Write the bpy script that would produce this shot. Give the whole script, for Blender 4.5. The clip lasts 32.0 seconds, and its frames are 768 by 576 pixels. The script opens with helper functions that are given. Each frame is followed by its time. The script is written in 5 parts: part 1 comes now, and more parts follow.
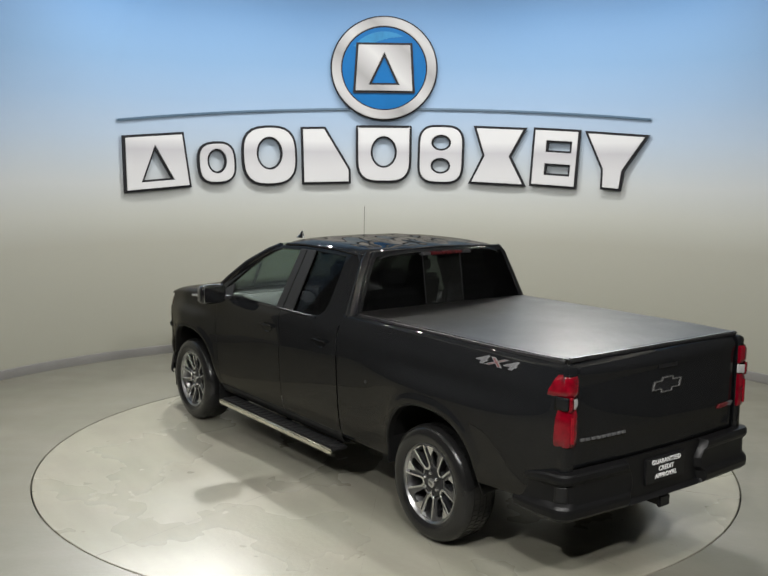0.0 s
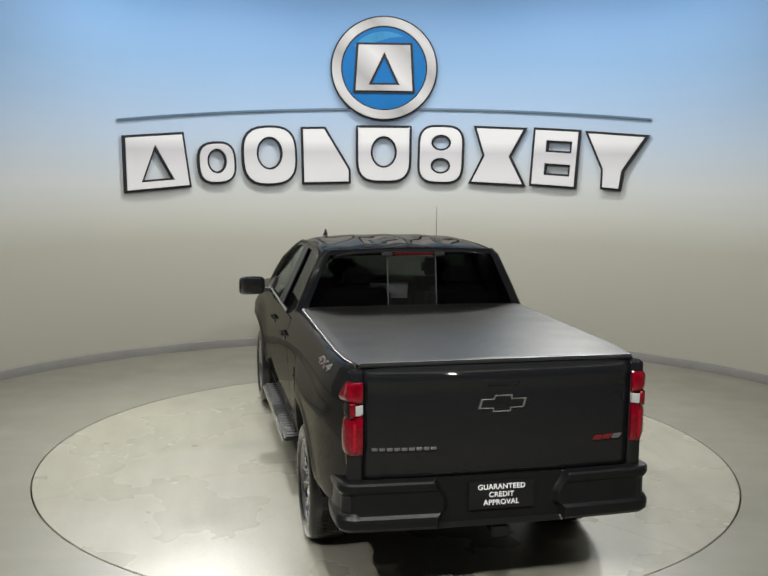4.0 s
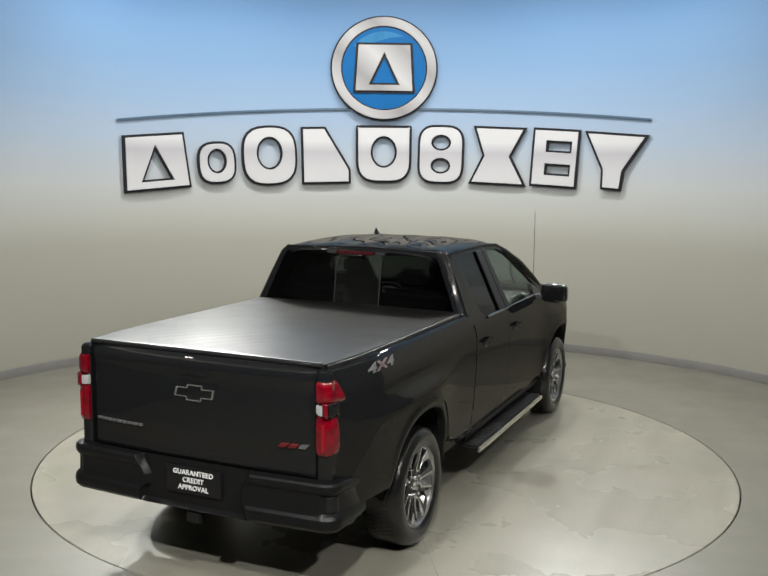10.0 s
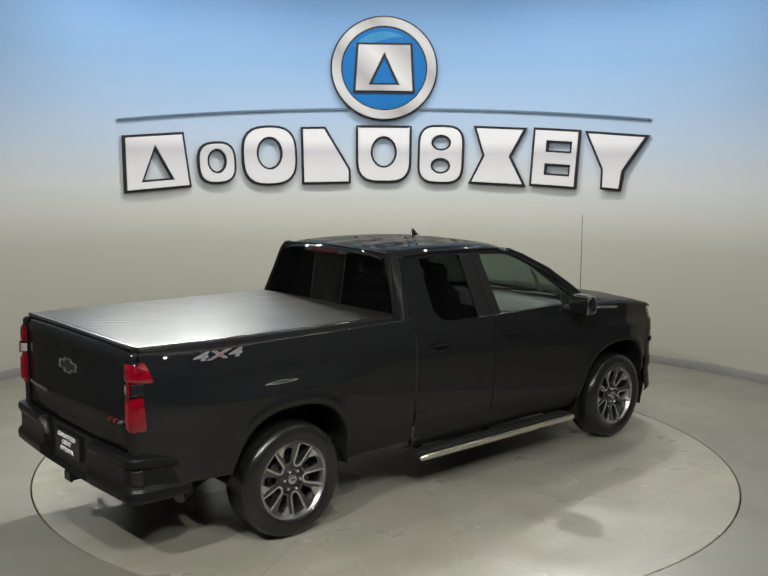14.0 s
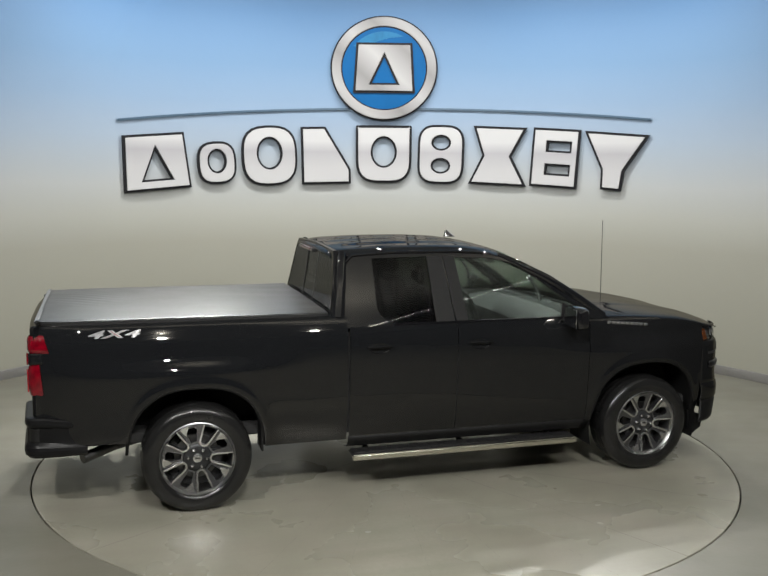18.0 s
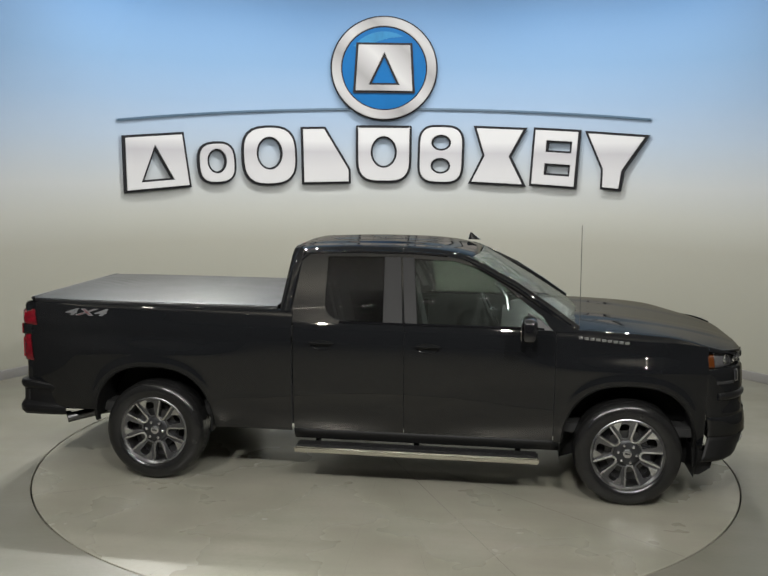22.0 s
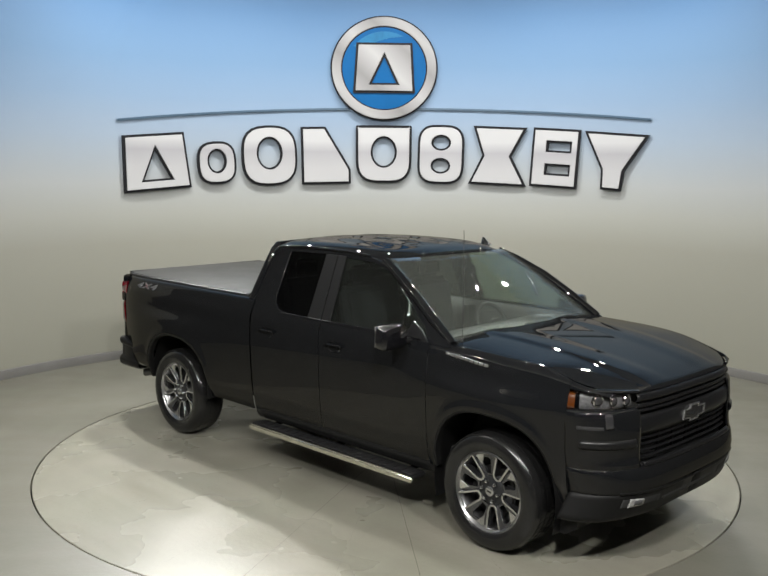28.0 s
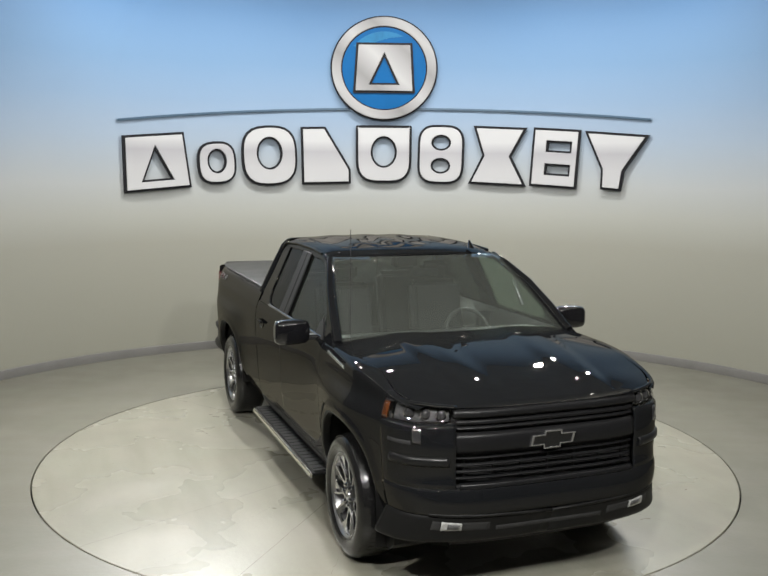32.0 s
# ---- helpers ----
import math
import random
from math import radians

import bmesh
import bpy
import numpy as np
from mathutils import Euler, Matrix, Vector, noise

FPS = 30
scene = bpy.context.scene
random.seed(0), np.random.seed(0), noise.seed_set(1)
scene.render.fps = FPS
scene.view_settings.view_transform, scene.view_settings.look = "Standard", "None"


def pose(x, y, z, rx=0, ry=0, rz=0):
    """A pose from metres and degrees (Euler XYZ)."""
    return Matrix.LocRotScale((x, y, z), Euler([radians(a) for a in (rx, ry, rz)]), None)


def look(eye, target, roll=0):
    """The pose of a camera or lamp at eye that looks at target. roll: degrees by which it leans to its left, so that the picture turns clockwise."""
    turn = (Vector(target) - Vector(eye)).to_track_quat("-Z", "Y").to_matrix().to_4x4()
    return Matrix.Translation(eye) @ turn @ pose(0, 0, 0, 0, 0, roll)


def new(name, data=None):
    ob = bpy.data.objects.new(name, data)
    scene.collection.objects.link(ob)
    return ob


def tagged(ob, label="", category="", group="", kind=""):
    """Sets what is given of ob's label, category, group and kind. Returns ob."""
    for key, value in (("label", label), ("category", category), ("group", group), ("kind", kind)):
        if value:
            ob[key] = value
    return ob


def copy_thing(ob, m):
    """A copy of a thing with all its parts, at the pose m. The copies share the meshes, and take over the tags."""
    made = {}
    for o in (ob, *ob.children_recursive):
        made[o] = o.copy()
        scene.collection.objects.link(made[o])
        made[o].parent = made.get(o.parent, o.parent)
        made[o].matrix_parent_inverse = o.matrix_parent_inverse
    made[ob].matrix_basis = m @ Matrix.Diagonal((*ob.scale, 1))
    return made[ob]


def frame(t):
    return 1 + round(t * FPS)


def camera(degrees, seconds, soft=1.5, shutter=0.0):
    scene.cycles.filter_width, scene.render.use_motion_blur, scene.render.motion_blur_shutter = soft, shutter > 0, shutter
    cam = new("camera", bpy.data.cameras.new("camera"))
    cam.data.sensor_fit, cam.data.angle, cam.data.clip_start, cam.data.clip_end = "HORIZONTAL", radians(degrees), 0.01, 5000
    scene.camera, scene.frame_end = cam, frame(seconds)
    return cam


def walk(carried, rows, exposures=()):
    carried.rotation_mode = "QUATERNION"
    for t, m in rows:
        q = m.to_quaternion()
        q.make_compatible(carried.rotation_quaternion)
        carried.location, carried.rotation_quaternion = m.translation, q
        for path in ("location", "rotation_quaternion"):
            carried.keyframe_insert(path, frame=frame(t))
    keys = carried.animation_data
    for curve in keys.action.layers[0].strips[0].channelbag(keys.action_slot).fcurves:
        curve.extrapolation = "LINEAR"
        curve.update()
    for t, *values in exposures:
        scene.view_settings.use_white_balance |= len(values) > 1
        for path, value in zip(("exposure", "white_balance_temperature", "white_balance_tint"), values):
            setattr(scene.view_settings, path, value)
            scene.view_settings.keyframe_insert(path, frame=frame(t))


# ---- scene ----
# Studio with a turntable: the axis stands at the origin, the camera looks along +y.
cam = camera(45.06, 32.0, soft=1.6)
EYE = Vector((0.0, -8.074, 2.572))
TILT, TURN = radians(7.673), radians(0.222)
AIM = EYE + Vector((-math.sin(TURN) * math.cos(TILT), math.cos(TURN) * math.cos(TILT), -math.sin(TILT)))
VIEW = look(EYE, AIM, 0.596)
walk(cam, [(0.0, VIEW), (32.0, VIEW)])

# heading of the truck and the turntable, degrees
HEADING = [(0.0, 126.84), (4.0, 102.46), (8.0, 78.10), (12.0, 53.73), (16.0, 29.35), (20.0, 4.70),
           (24.0, -19.78), (28.0, -44.62), (32.0, -69.25)]
OX, OY = 0.112, -0.046          # the truck's axle middle, from the axis
RING = 2.990                    # turntable radius
WC, WR = Vector((0.0885, -0.261)), 5.409   # back wall: centre and radius
CEIL = 5.3

# ---- light ----
world = bpy.data.worlds.new("world")
world.use_nodes = True
world.node_tree.nodes["Background"].inputs[0].default_value = (0.5, 0.52, 0.55, 1)
world.node_tree.nodes["Background"].inputs[1].default_value = 0.02
scene.world = world


def lamp(name, eye, target, watts, size, colour=(1, 0.97, 0.9), size_y=None, spread=180):
    data = bpy.data.lights.new(name, "AREA")
    data.energy, data.color, data.size, data.spread = watts, colour, size, radians(spread)
    if size_y:
        data.shape, data.size_y = "RECTANGLE", size_y
    else:
        data.shape = "DISK"
    ob = new(name, data)
    ob.matrix_basis = look(eye, target)
    return ob


# two pairs of bright spots high at the back
for sx, sy, w in ((-3.25, 3.25, 46), (-2.35, 3.85, 60), (2.45, 3.85, 36), (3.3, 3.25, 14)):
    lamp("spot_or_fill_lamp", (sx, sy, 4.80), (sx * 0.3, -1.6, 0.0), w, 0.12, (1, 0.99, 0.95), spread=85)
# an unseen row of wider fill spots under the ceiling, added to light the back wall
for sx, sy, w in ((-2.75, 2.6, 70), (-1.4, 3.2, 72), (0.1, 3.35, 74), (1.6, 3.15, 80), (2.9, 2.55, 60)):
    lamp("spot_or_fill_lamp", (sx, sy, 5.22), (sx, sy - 0.03, 0.0), w, 0.10, (1, 0.99, 0.96))
# unseen weak fill added at either side of the turntable
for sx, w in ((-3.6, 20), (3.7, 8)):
    lamp("spot_or_fill_lamp", (sx, -1.4, 5.22), (sx * 0.98, -1.43, 0.0), w, 0.15, (1, 0.99, 0.96))
# unseen fill spots added behind the camera, lifting the truck's near side and the floor
for sx, sz, w in ((-2.6, 4.95, 150), (2.6, 4.95, 108), (0.2, 4.6, 135)):
    lamp("spot_or_fill_lamp", (sx, -6.4, sz), (sx * 0.4, -0.5, 0.6), w, 0.13, (1, 0.985, 0.95), spread=150)
# unseen thin tubes added round the ceiling as fill, shining up on it
COVE = [(-5.0, 2.2), (-5.0, -3.3), (-2.7, -4.95), (2.7, -4.95), (5.0, -3.3), (5.0, 2.2)]
for (xa, ya), (xb, yb) in zip(COVE, COVE[1:]):
    mid, d = Vector(((xa + xb) / 2, (ya + yb) / 2, 4.93)), Vector((xb - xa, yb - ya, 0))
    ob = lamp("cove_fill_lamp", mid, mid + Vector((0, 0, 1)), 10.0 * d.length, d.length, (1, 0.985, 0.94), size_y=0.06)
    x_axis, up = d.normalized(), (Vector((0, 0, 1)) - mid.to_2d().to_3d().normalized() * 0.9).normalized()
    z_axis = -up
    y_axis = z_axis.cross(x_axis)
    ob.matrix_basis = Matrix.Translation(mid) @ Matrix((x_axis, y_axis, z_axis)).transposed().to_4x4()
scene.view_settings.exposure = 0.0


# ---- materials ----
def material(name, colour, rough=0.5, metal=0.0, coat=0.0, grain=0.0, scale=8.0, bump=0.0, bump_scale=60.0, spec=0.5, second=None, space="Object", rough_var=0.0, coat_rough=0.012):
    """Principled surface with a two-scale noise in the colour and a fine relief."""
    m = bpy.data.materials.new(name)
    m.use_nodes = True
    nt = m.node_tree
    b = nt.nodes["Principled BSDF"]
    b.inputs["Base Color"].default_value = (*colour, 1)
    b.inputs["Roughness"].default_value = rough
    b.inputs["Metallic"].default_value = metal
    b.inputs["Coat Weight"].default_value = coat
    b.inputs["Coat Roughness"].default_value = coat_rough
    b.inputs["Specular IOR Level"].default_value = spec
    if grain or bump or rough_var:
        tc = nt.nodes.new("ShaderNodeTexCoord")
    if grain:
        n1 = nt.nodes.new("ShaderNodeTexNoise")
        n1.inputs["Scale"].default_value, n1.inputs["Detail"].default_value = scale, 6
        n2 = nt.nodes.new("ShaderNodeTexNoise")
        n2.inputs["Scale"].default_value, n2.inputs["Detail"].default_value = scale * 9, 3
        add = nt.nodes.new("ShaderNodeMath")
        add.operation = "MULTIPLY_ADD"
        add.inputs[1].default_value = 0.35
        ramp = nt.nodes.new("ShaderNodeMapRange")
        ramp.inputs[1].default_value, ramp.inputs[2].default_value = 0.45, 0.9
        mix = nt.nodes.new("ShaderNodeMix")
        mix.data_type = "RGBA"
        dark = second or tuple(c * (1 - grain) for c in colour)
        mix.inputs["A"].default_value, mix.inputs["B"].default_value = (*dark, 1), (*colour, 1)
        for n in (n1, n2):
            nt.links.new(tc.outputs[space], n.inputs["Vector"])
        nt.links.new(n2.outputs["Fac"], add.inputs[0])
        nt.links.new(n1.outputs["Fac"], add.inputs[2])
        nt.links.new(add.outputs[0], ramp.inputs[0])
        nt.links.new(ramp.outputs[0], mix.inputs["Factor"])
        nt.links.new(mix.outputs["Result"], b.inputs["Base Color"])
        if rough_var:
            mr = nt.nodes.new("ShaderNodeMapRange")
            mr.inputs[1].default_value, mr.inputs[2].default_value = 0.3, 1.0
            mr.inputs[3].default_value, mr.inputs[4].default_value = rough - rough_var, rough + rough_var
            nt.links.new(add.outputs[0], mr.inputs[0])
            nt.links.new(mr.outputs[0], b.inputs["Roughness"])
    if bump:
        n3 = nt.nodes.new("ShaderNodeTexNoise")
        n3.inputs["Scale"].default_value, n3.inputs["Detail"].default_value = bump_scale, 4
        bp = nt.nodes.new("ShaderNodeBump")
        bp.inputs["Strength"].default_value, bp.inputs["Distance"].default_value = bump, 0.02
        nt.links.new(tc.outputs[space], n3.inputs["Vector"])
        nt.links.new(n3.outputs["Fac"], bp.inputs["Height"])
        nt.links.new(bp.outputs[0], b.inputs["Normal"])
    return m


def lacquer(name, colour, tint, most, rough=0.02):
    """Deep paint under a clear coat: a dull ground and a sharp gloss that grows towards grazing angles."""
    m = bpy.data.materials.new(name)
    m.use_nodes = True
    nt = m.node_tree
    ground = nt.nodes["Principled BSDF"]
    ground.inputs["Base Color"].default_value = (*colour, 1)
    ground.inputs["Roughness"].default_value = 0.55
    ground.inputs["Specular IOR Level"].default_value = 0.0
    gloss = nt.nodes.new("ShaderNodeBsdfGlossy")
    gloss.inputs["Color"].default_value = (*tint, 1)
    gloss.inputs["Roughness"].default_value = rough
    edge = nt.nodes.new("ShaderNodeLayerWeight")
    edge.inputs["Blend"].default_value = 0.5
    power = nt.nodes.new("ShaderNodeMath")
    power.operation = "POWER"
    power.inputs[1].default_value = 5.0
    amount = nt.nodes.new("ShaderNodeMath")
    amount.operation = "MULTIPLY_ADD"
    amount.inputs[1].default_value, amount.inputs[2].default_value = most, 0.036
    mix = nt.nodes.new("ShaderNodeMixShader")
    nt.links.new(edge.outputs["Facing"], power.inputs[0])
    nt.links.new(power.outputs[0], amount.inputs[0])
    nt.links.new(amount.outputs[0], mix.inputs[0])
    nt.links.new(ground.outputs[0], mix.inputs[1])
    nt.links.new(gloss.outputs[0], mix.inputs[2])
    nt.links.new(mix.outputs[0], nt.nodes["Material Output"].inputs[0])
    return m


PAINT = lacquer("black_paint", (0.0080, 0.0086, 0.0097), (1.0, 0.945, 0.84), 0.34)
SATIN = material("satin_black", (0.009, 0.009, 0.009), 0.5, spec=0.2, grain=0.2, scale=30)
PLASTIC = material("black_plastic", (0.017, 0.017, 0.0175), 0.42, grain=0.25, scale=40, bump=0.06, bump_scale=240)
DARK = material("dark_underside", (0.030, 0.030, 0.030), 0.85, grain=0.4, scale=12)
GLOSS = material("gloss_black", (0.006, 0.006, 0.007), 0.12, coat=0.6)
BUMPER = material("bumper_black", (0.0075, 0.0075, 0.008), 0.36, spec=0.2, grain=0.2, scale=9)
BLADE = material("satin_grey_black", (0.010, 0.010, 0.0105), 0.3, spec=0.35, grain=0.2, scale=20)
GRILLE = material("grille_black", (0.010, 0.010, 0.0108), 0.33, spec=0.25, grain=0.2, scale=30)
REFLECTOR = material("lamp_reflector", (0.13, 0.13, 0.133), 0.3, grain=0.6, scale=40)
FOGGLASS = material("fog_lamp_glass", (0.50, 0.50, 0.49), 0.15, coat=0.8, grain=0.4, scale=45)
RUBBER = material("tyre_rubber", (0.013, 0.013, 0.013), 0.2, spec=0.45, grain=0.3, scale=18, bump=0.05, bump_scale=250)
VINYL = material("cover_vinyl", (0.012, 0.0118, 0.0112), 0.33, spec=0.165, grain=0.2, scale=3, bump=0.02, bump_scale=260, rough_var=0.04)
VINYL.node_tree.nodes["Principled BSDF"].inputs["Specular Tint"].default_value = (1.0, 0.96, 0.86, 1)
ALLOY = material("machined_alloy", (0.68, 0.68, 0.69), 0.24, metal=1.0, grain=0.12, scale=25)
RIMLIP = material("rim_alloy", (0.36, 0.36, 0.365), 0.3, metal=1.0, grain=0.15, scale=20)
FACET = material("dark_alloy_face", (0.13, 0.13, 0.135), 0.26, metal=0.8, grain=0.2, scale=18)
POCKET = material("dark_alloy", (0.035, 0.036, 0.038), 0.4, metal=0.6)
CHROME = material("chrome", (0.75, 0.75, 0.76), 0.08, metal=1.0)
STEELBAR = material("polished_bar", (0.72, 0.70, 0.62), 0.2, metal=1.0, grain=0.1, scale=6)
STEEL = material("brake_steel", (0.14, 0.14, 0.14), 0.4, metal=1.0, grain=0.3, scale=20)
REDLENS = material("red_lens", (0.19, 0.0014, 0.009), 0.06, coat=0.5, spec=0.5, grain=0.55, scale=22)
REDELEMENT = material("bright_red_element", (0.27, 0.003, 0.012), 0.12, coat=0.4, grain=0.3, scale=30)
BRAKELENS = material("dull_red_lens", (0.065, 0.006, 0.008), 0.2, coat=0.3, grain=0.4, scale=20)
CLEARLENS = material("clear_lens", (0.34, 0.34, 0.335), 0.12, coat=0.8)
DARKLENS = material("projector_glass", (0.032, 0.032, 0.034), 0.05, spec=0.8)
AMBER = material("amber_lens", (0.09, 0.023, 0.0025), 0.2, coat=0.6, grain=0.2, scale=40)
DECAL = material("decal_white", (0.16, 0.16, 0.165), 0.35)
LETTER = material("white_letter", (0.75, 0.75, 0.75), 0.4)
BADGE = material("badge_grey", (0.15, 0.15, 0.155), 0.3, metal=0.5)
BADGERED = material("badge_red", (0.11, 0.008, 0.010), 0.3)
EDGE = material("badge_silver", (0.5, 0.5, 0.5), 0.25, metal=0.9)
CLOTH = material("seat_cloth", (0.02, 0.02, 0.022), 0.9, grain=0.3, scale=40, bump=0.05, bump_scale=90)
TRIMGREY = material("cabin_trim", (0.05, 0.05, 0.052), 0.65, grain=0.2, scale=25)


def glass_material(name, tint, dark, shine=0.7, film=0.0):
    """Tinted car glass, lifted by a thin pale haze mixed in where film is above nought."""
    m = bpy.data.materials.new(name)
    m.use_nodes = True
    nt = m.node_tree
    out = nt.nodes["Material Output"]
    nt.nodes.remove(nt.nodes["Principled BSDF"])
    clear = nt.nodes.new("ShaderNodeBsdfTransparent")
    clear.inputs["Color"].default_value = (*(math.sqrt(c * dark) for c in tint), 1)
    gloss = nt.nodes.new("ShaderNodeBsdfGlossy")
    gloss.inputs["Roughness"].default_value = 0.01
    edge = nt.nodes.new("ShaderNodeLayerWeight")
    edge.inputs["Blend"].default_value = 0.5
    power = nt.nodes.new("ShaderNodeMath")
    power.operation = "POWER"
    power.inputs[1].default_value = 5.0
    fres = nt.nodes.new("ShaderNodeMath")
    fres.operation = "MULTIPLY_ADD"
    fres.inputs[1].default_value, fres.inputs[2].default_value = 0.9 * shine, 0.04 * shine
    nt.links.new(edge.outputs["Facing"], power.inputs[0])
    nt.links.new(power.outputs[0], fres.inputs[0])
    mix = nt.nodes.new("ShaderNodeMixShader")
    nt.links.new(fres.outputs[0], mix.inputs[0])
    nt.links.new(clear.outputs[0], mix.inputs[1])
    nt.links.new(gloss.outputs[0], mix.inputs[2])
    last = mix
    if film:
        haze = nt.nodes.new("ShaderNodeBsdfDiffuse")
        haze.inputs["Color"].default_value = (0.5, 0.52, 0.47, 1)
        last = nt.nodes.new("ShaderNodeMixShader")
        last.inputs[0].default_value = film
        nt.links.new(mix.outputs[0], last.inputs[1])
        nt.links.new(haze.outputs[0], last.inputs[2])
    nt.links.new(last.outputs[0], out.inputs[0])
    return m


TINT = glass_material("privacy_glass", (0.8, 0.85, 0.85), 0.07, 0.5)
SLIDER = glass_material("sliding_pane_glass", (0.8, 0.85, 0.85), 0.15, 0.5, 0.006)
STEPBLACK = material("step_black", (0.0045, 0.0045, 0.005), 0.5, grain=0.2, scale=15)
CLEAR = glass_material("windscreen_glass", (0.82, 0.95, 0.86), 0.68, 0.40, 0.045)
LAMPGLASS = glass_material("lamp_glass", (1, 1, 1), 0.95)
SIDEGLASS = glass_material("side_glass", (0.80, 0.95, 0.86), 0.42, 0.5, 0.01)



def floor_material(name, base, stain, tint, rough):
    """Worn concrete: broad stains, dragged streaks and fine speckle."""
    m = material(name, base, rough, bump=0.05, bump_scale=26)
    nt = m.node_tree
    b = nt.nodes["Principled BSDF"]
    tc = nt.nodes.new("ShaderNodeTexCoord")
    colour = None
    layers = ((0.9, (1, 1, 1), 4, 0.34, 0.74, stain, 0.9), (1.7, (1, 1, 1), 3, 0.4, 0.8, tint, 0.7), (2.2, (0.35, 2.6, 1), 4, 0.4, 0.9, stain, 0.6), (30.0, (1, 1, 1), 3, 0.4, 0.9, stain, 0.2))
    for k, (scale, stretch, detail, lo, hi, tone, amount) in enumerate(layers):
        mp = nt.nodes.new("ShaderNodeMapping")
        mp.inputs["Location"].default_value = (3.1 * k, 1.7 * k, 0)
        mp.inputs["Rotation"].default_value = (0, 0, 0.7 * k)
        mp.inputs["Scale"].default_value = stretch
        n = nt.nodes.new("ShaderNodeTexNoise")
        n.inputs["Scale"].default_value, n.inputs["Detail"].default_value, n.inputs["Roughness"].default_value = scale, detail, 0.5
        mr = nt.nodes.new("ShaderNodeMapRange")
        mr.inputs[1].default_value, mr.inputs[2].default_value = lo, hi
        mr.inputs[4].default_value = amount
        mix = nt.nodes.new("ShaderNodeMix")
        mix.data_type = "RGBA"
        mix.inputs["A"].default_value, mix.inputs["B"].default_value = (*base, 1), (*tone, 1)
        nt.links.new(tc.outputs["Object"], mp.inputs["Vector"])
        nt.links.new(mp.outputs[0], n.inputs["Vector"])
        nt.links.new(n.outputs["Fac"], mr.inputs[0])
        nt.links.new(mr.outputs[0], mix.inputs["Factor"])
        if colour:
            nt.links.new(colour, mix.inputs["A"])
        colour = mix.outputs["Result"]
        if k == 0:
            rr = nt.nodes.new("ShaderNodeMapRange")
            rr.inputs[1].default_value, rr.inputs[2].default_value = 0.3, 0.7
            rr.inputs[3].default_value, rr.inputs[4].default_value = rough - 0.12, rough + 0.12
            nt.links.new(n.outputs["Fac"], rr.inputs[0])
            nt.links.new(rr.outputs[0], b.inputs["Roughness"])
    nt.links.new(colour, b.inputs["Base Color"])
    return m


CONCRETE = floor_material("studio_floor", (0.182, 0.178, 0.144), (0.143, 0.139, 0.109), (0.20, 0.187, 0.158), 0.40)
SLAB = floor_material("turntable_floor", (0.308, 0.304, 0.250), (0.197, 0.189, 0.146), (0.318, 0.294, 0.248), 0.30)
SKIRT = material("grey_baseboard", (0.17, 0.165, 0.155), 0.5, grain=0.15, scale=4)
SIDEWALL = material("dark_side_wall", (0.085, 0.084, 0.082), 0.8, grain=0.2, scale=2)
BLACKWALL = material("dark_rear_wall", (0.03, 0.03, 0.03), 0.8, grain=0.2, scale=2)
CEILING = material("grey_ceiling", (0.34, 0.335, 0.315), 0.8, grain=0.2, scale=2)
PIT = material("turntable_gap", (0.01, 0.01, 0.01), 0.9)


def wall_material():
    """Grey-beige plaster that turns into a painted sky: pale, then blue towards the top."""
    m = material("wall_paint", (0.5, 0.5, 0.45), 0.6, bump=0.04, bump_scale=40)
    nt = m.node_tree
    b = nt.nodes["Principled BSDF"]
    tc = nt.nodes.new("ShaderNodeTexCoord")
    sep = nt.nodes.new("ShaderNodeSeparateXYZ")
    noise_node = nt.nodes.new("ShaderNodeTexNoise")
    noise_node.inputs["Scale"].default_value, noise_node.inputs["Detail"].default_value = 0.55, 3
    ma = nt.nodes.new("ShaderNodeMath")
    ma.operation = "MULTIPLY_ADD"
    ma.inputs[1].default_value = 0.16
    mr = nt.nodes.new("ShaderNodeMapRange")
    mr.inputs[1].default_value, mr.inputs[2].default_value = 0.08, 5.08
    ramp = nt.nodes.new("ShaderNodeValToRGB")
    stops = ((0.0, (0.30, 0.296, 0.245)), (0.30, (0.325, 0.322, 0.276)), (0.38, (0.38, 0.384, 0.352)), (0.46, (0.39, 0.407, 0.41)),
             (0.58, (0.275, 0.341, 0.424)), (0.68, (0.182, 0.270, 0.389)), (0.78, (0.119, 0.216, 0.350)), (0.92, (0.075, 0.176, 0.335)))
    el = ramp.color_ramp.elements
    for k, (p, c) in enumerate(stops):
        e = el[k] if k < 2 else el.new(p)
        e.position, e.color = p, (*c, 1)
    nt.links.new(tc.outputs["Object"], sep.inputs[0])
    nt.links.new(tc.outputs["Object"], noise_node.inputs["Vector"])
    nt.links.new(noise_node.outputs["Fac"], ma.inputs[0])
    nt.links.new(sep.outputs["Z"], ma.inputs[2])
    nt.links.new(ma.outputs[0], mr.inputs[0])
    nt.links.new(mr.outputs[0], ramp.inputs[0])
    nt.links.new(ramp.outputs[0], b.inputs["Base Color"])
    return m


WALL = wall_material()


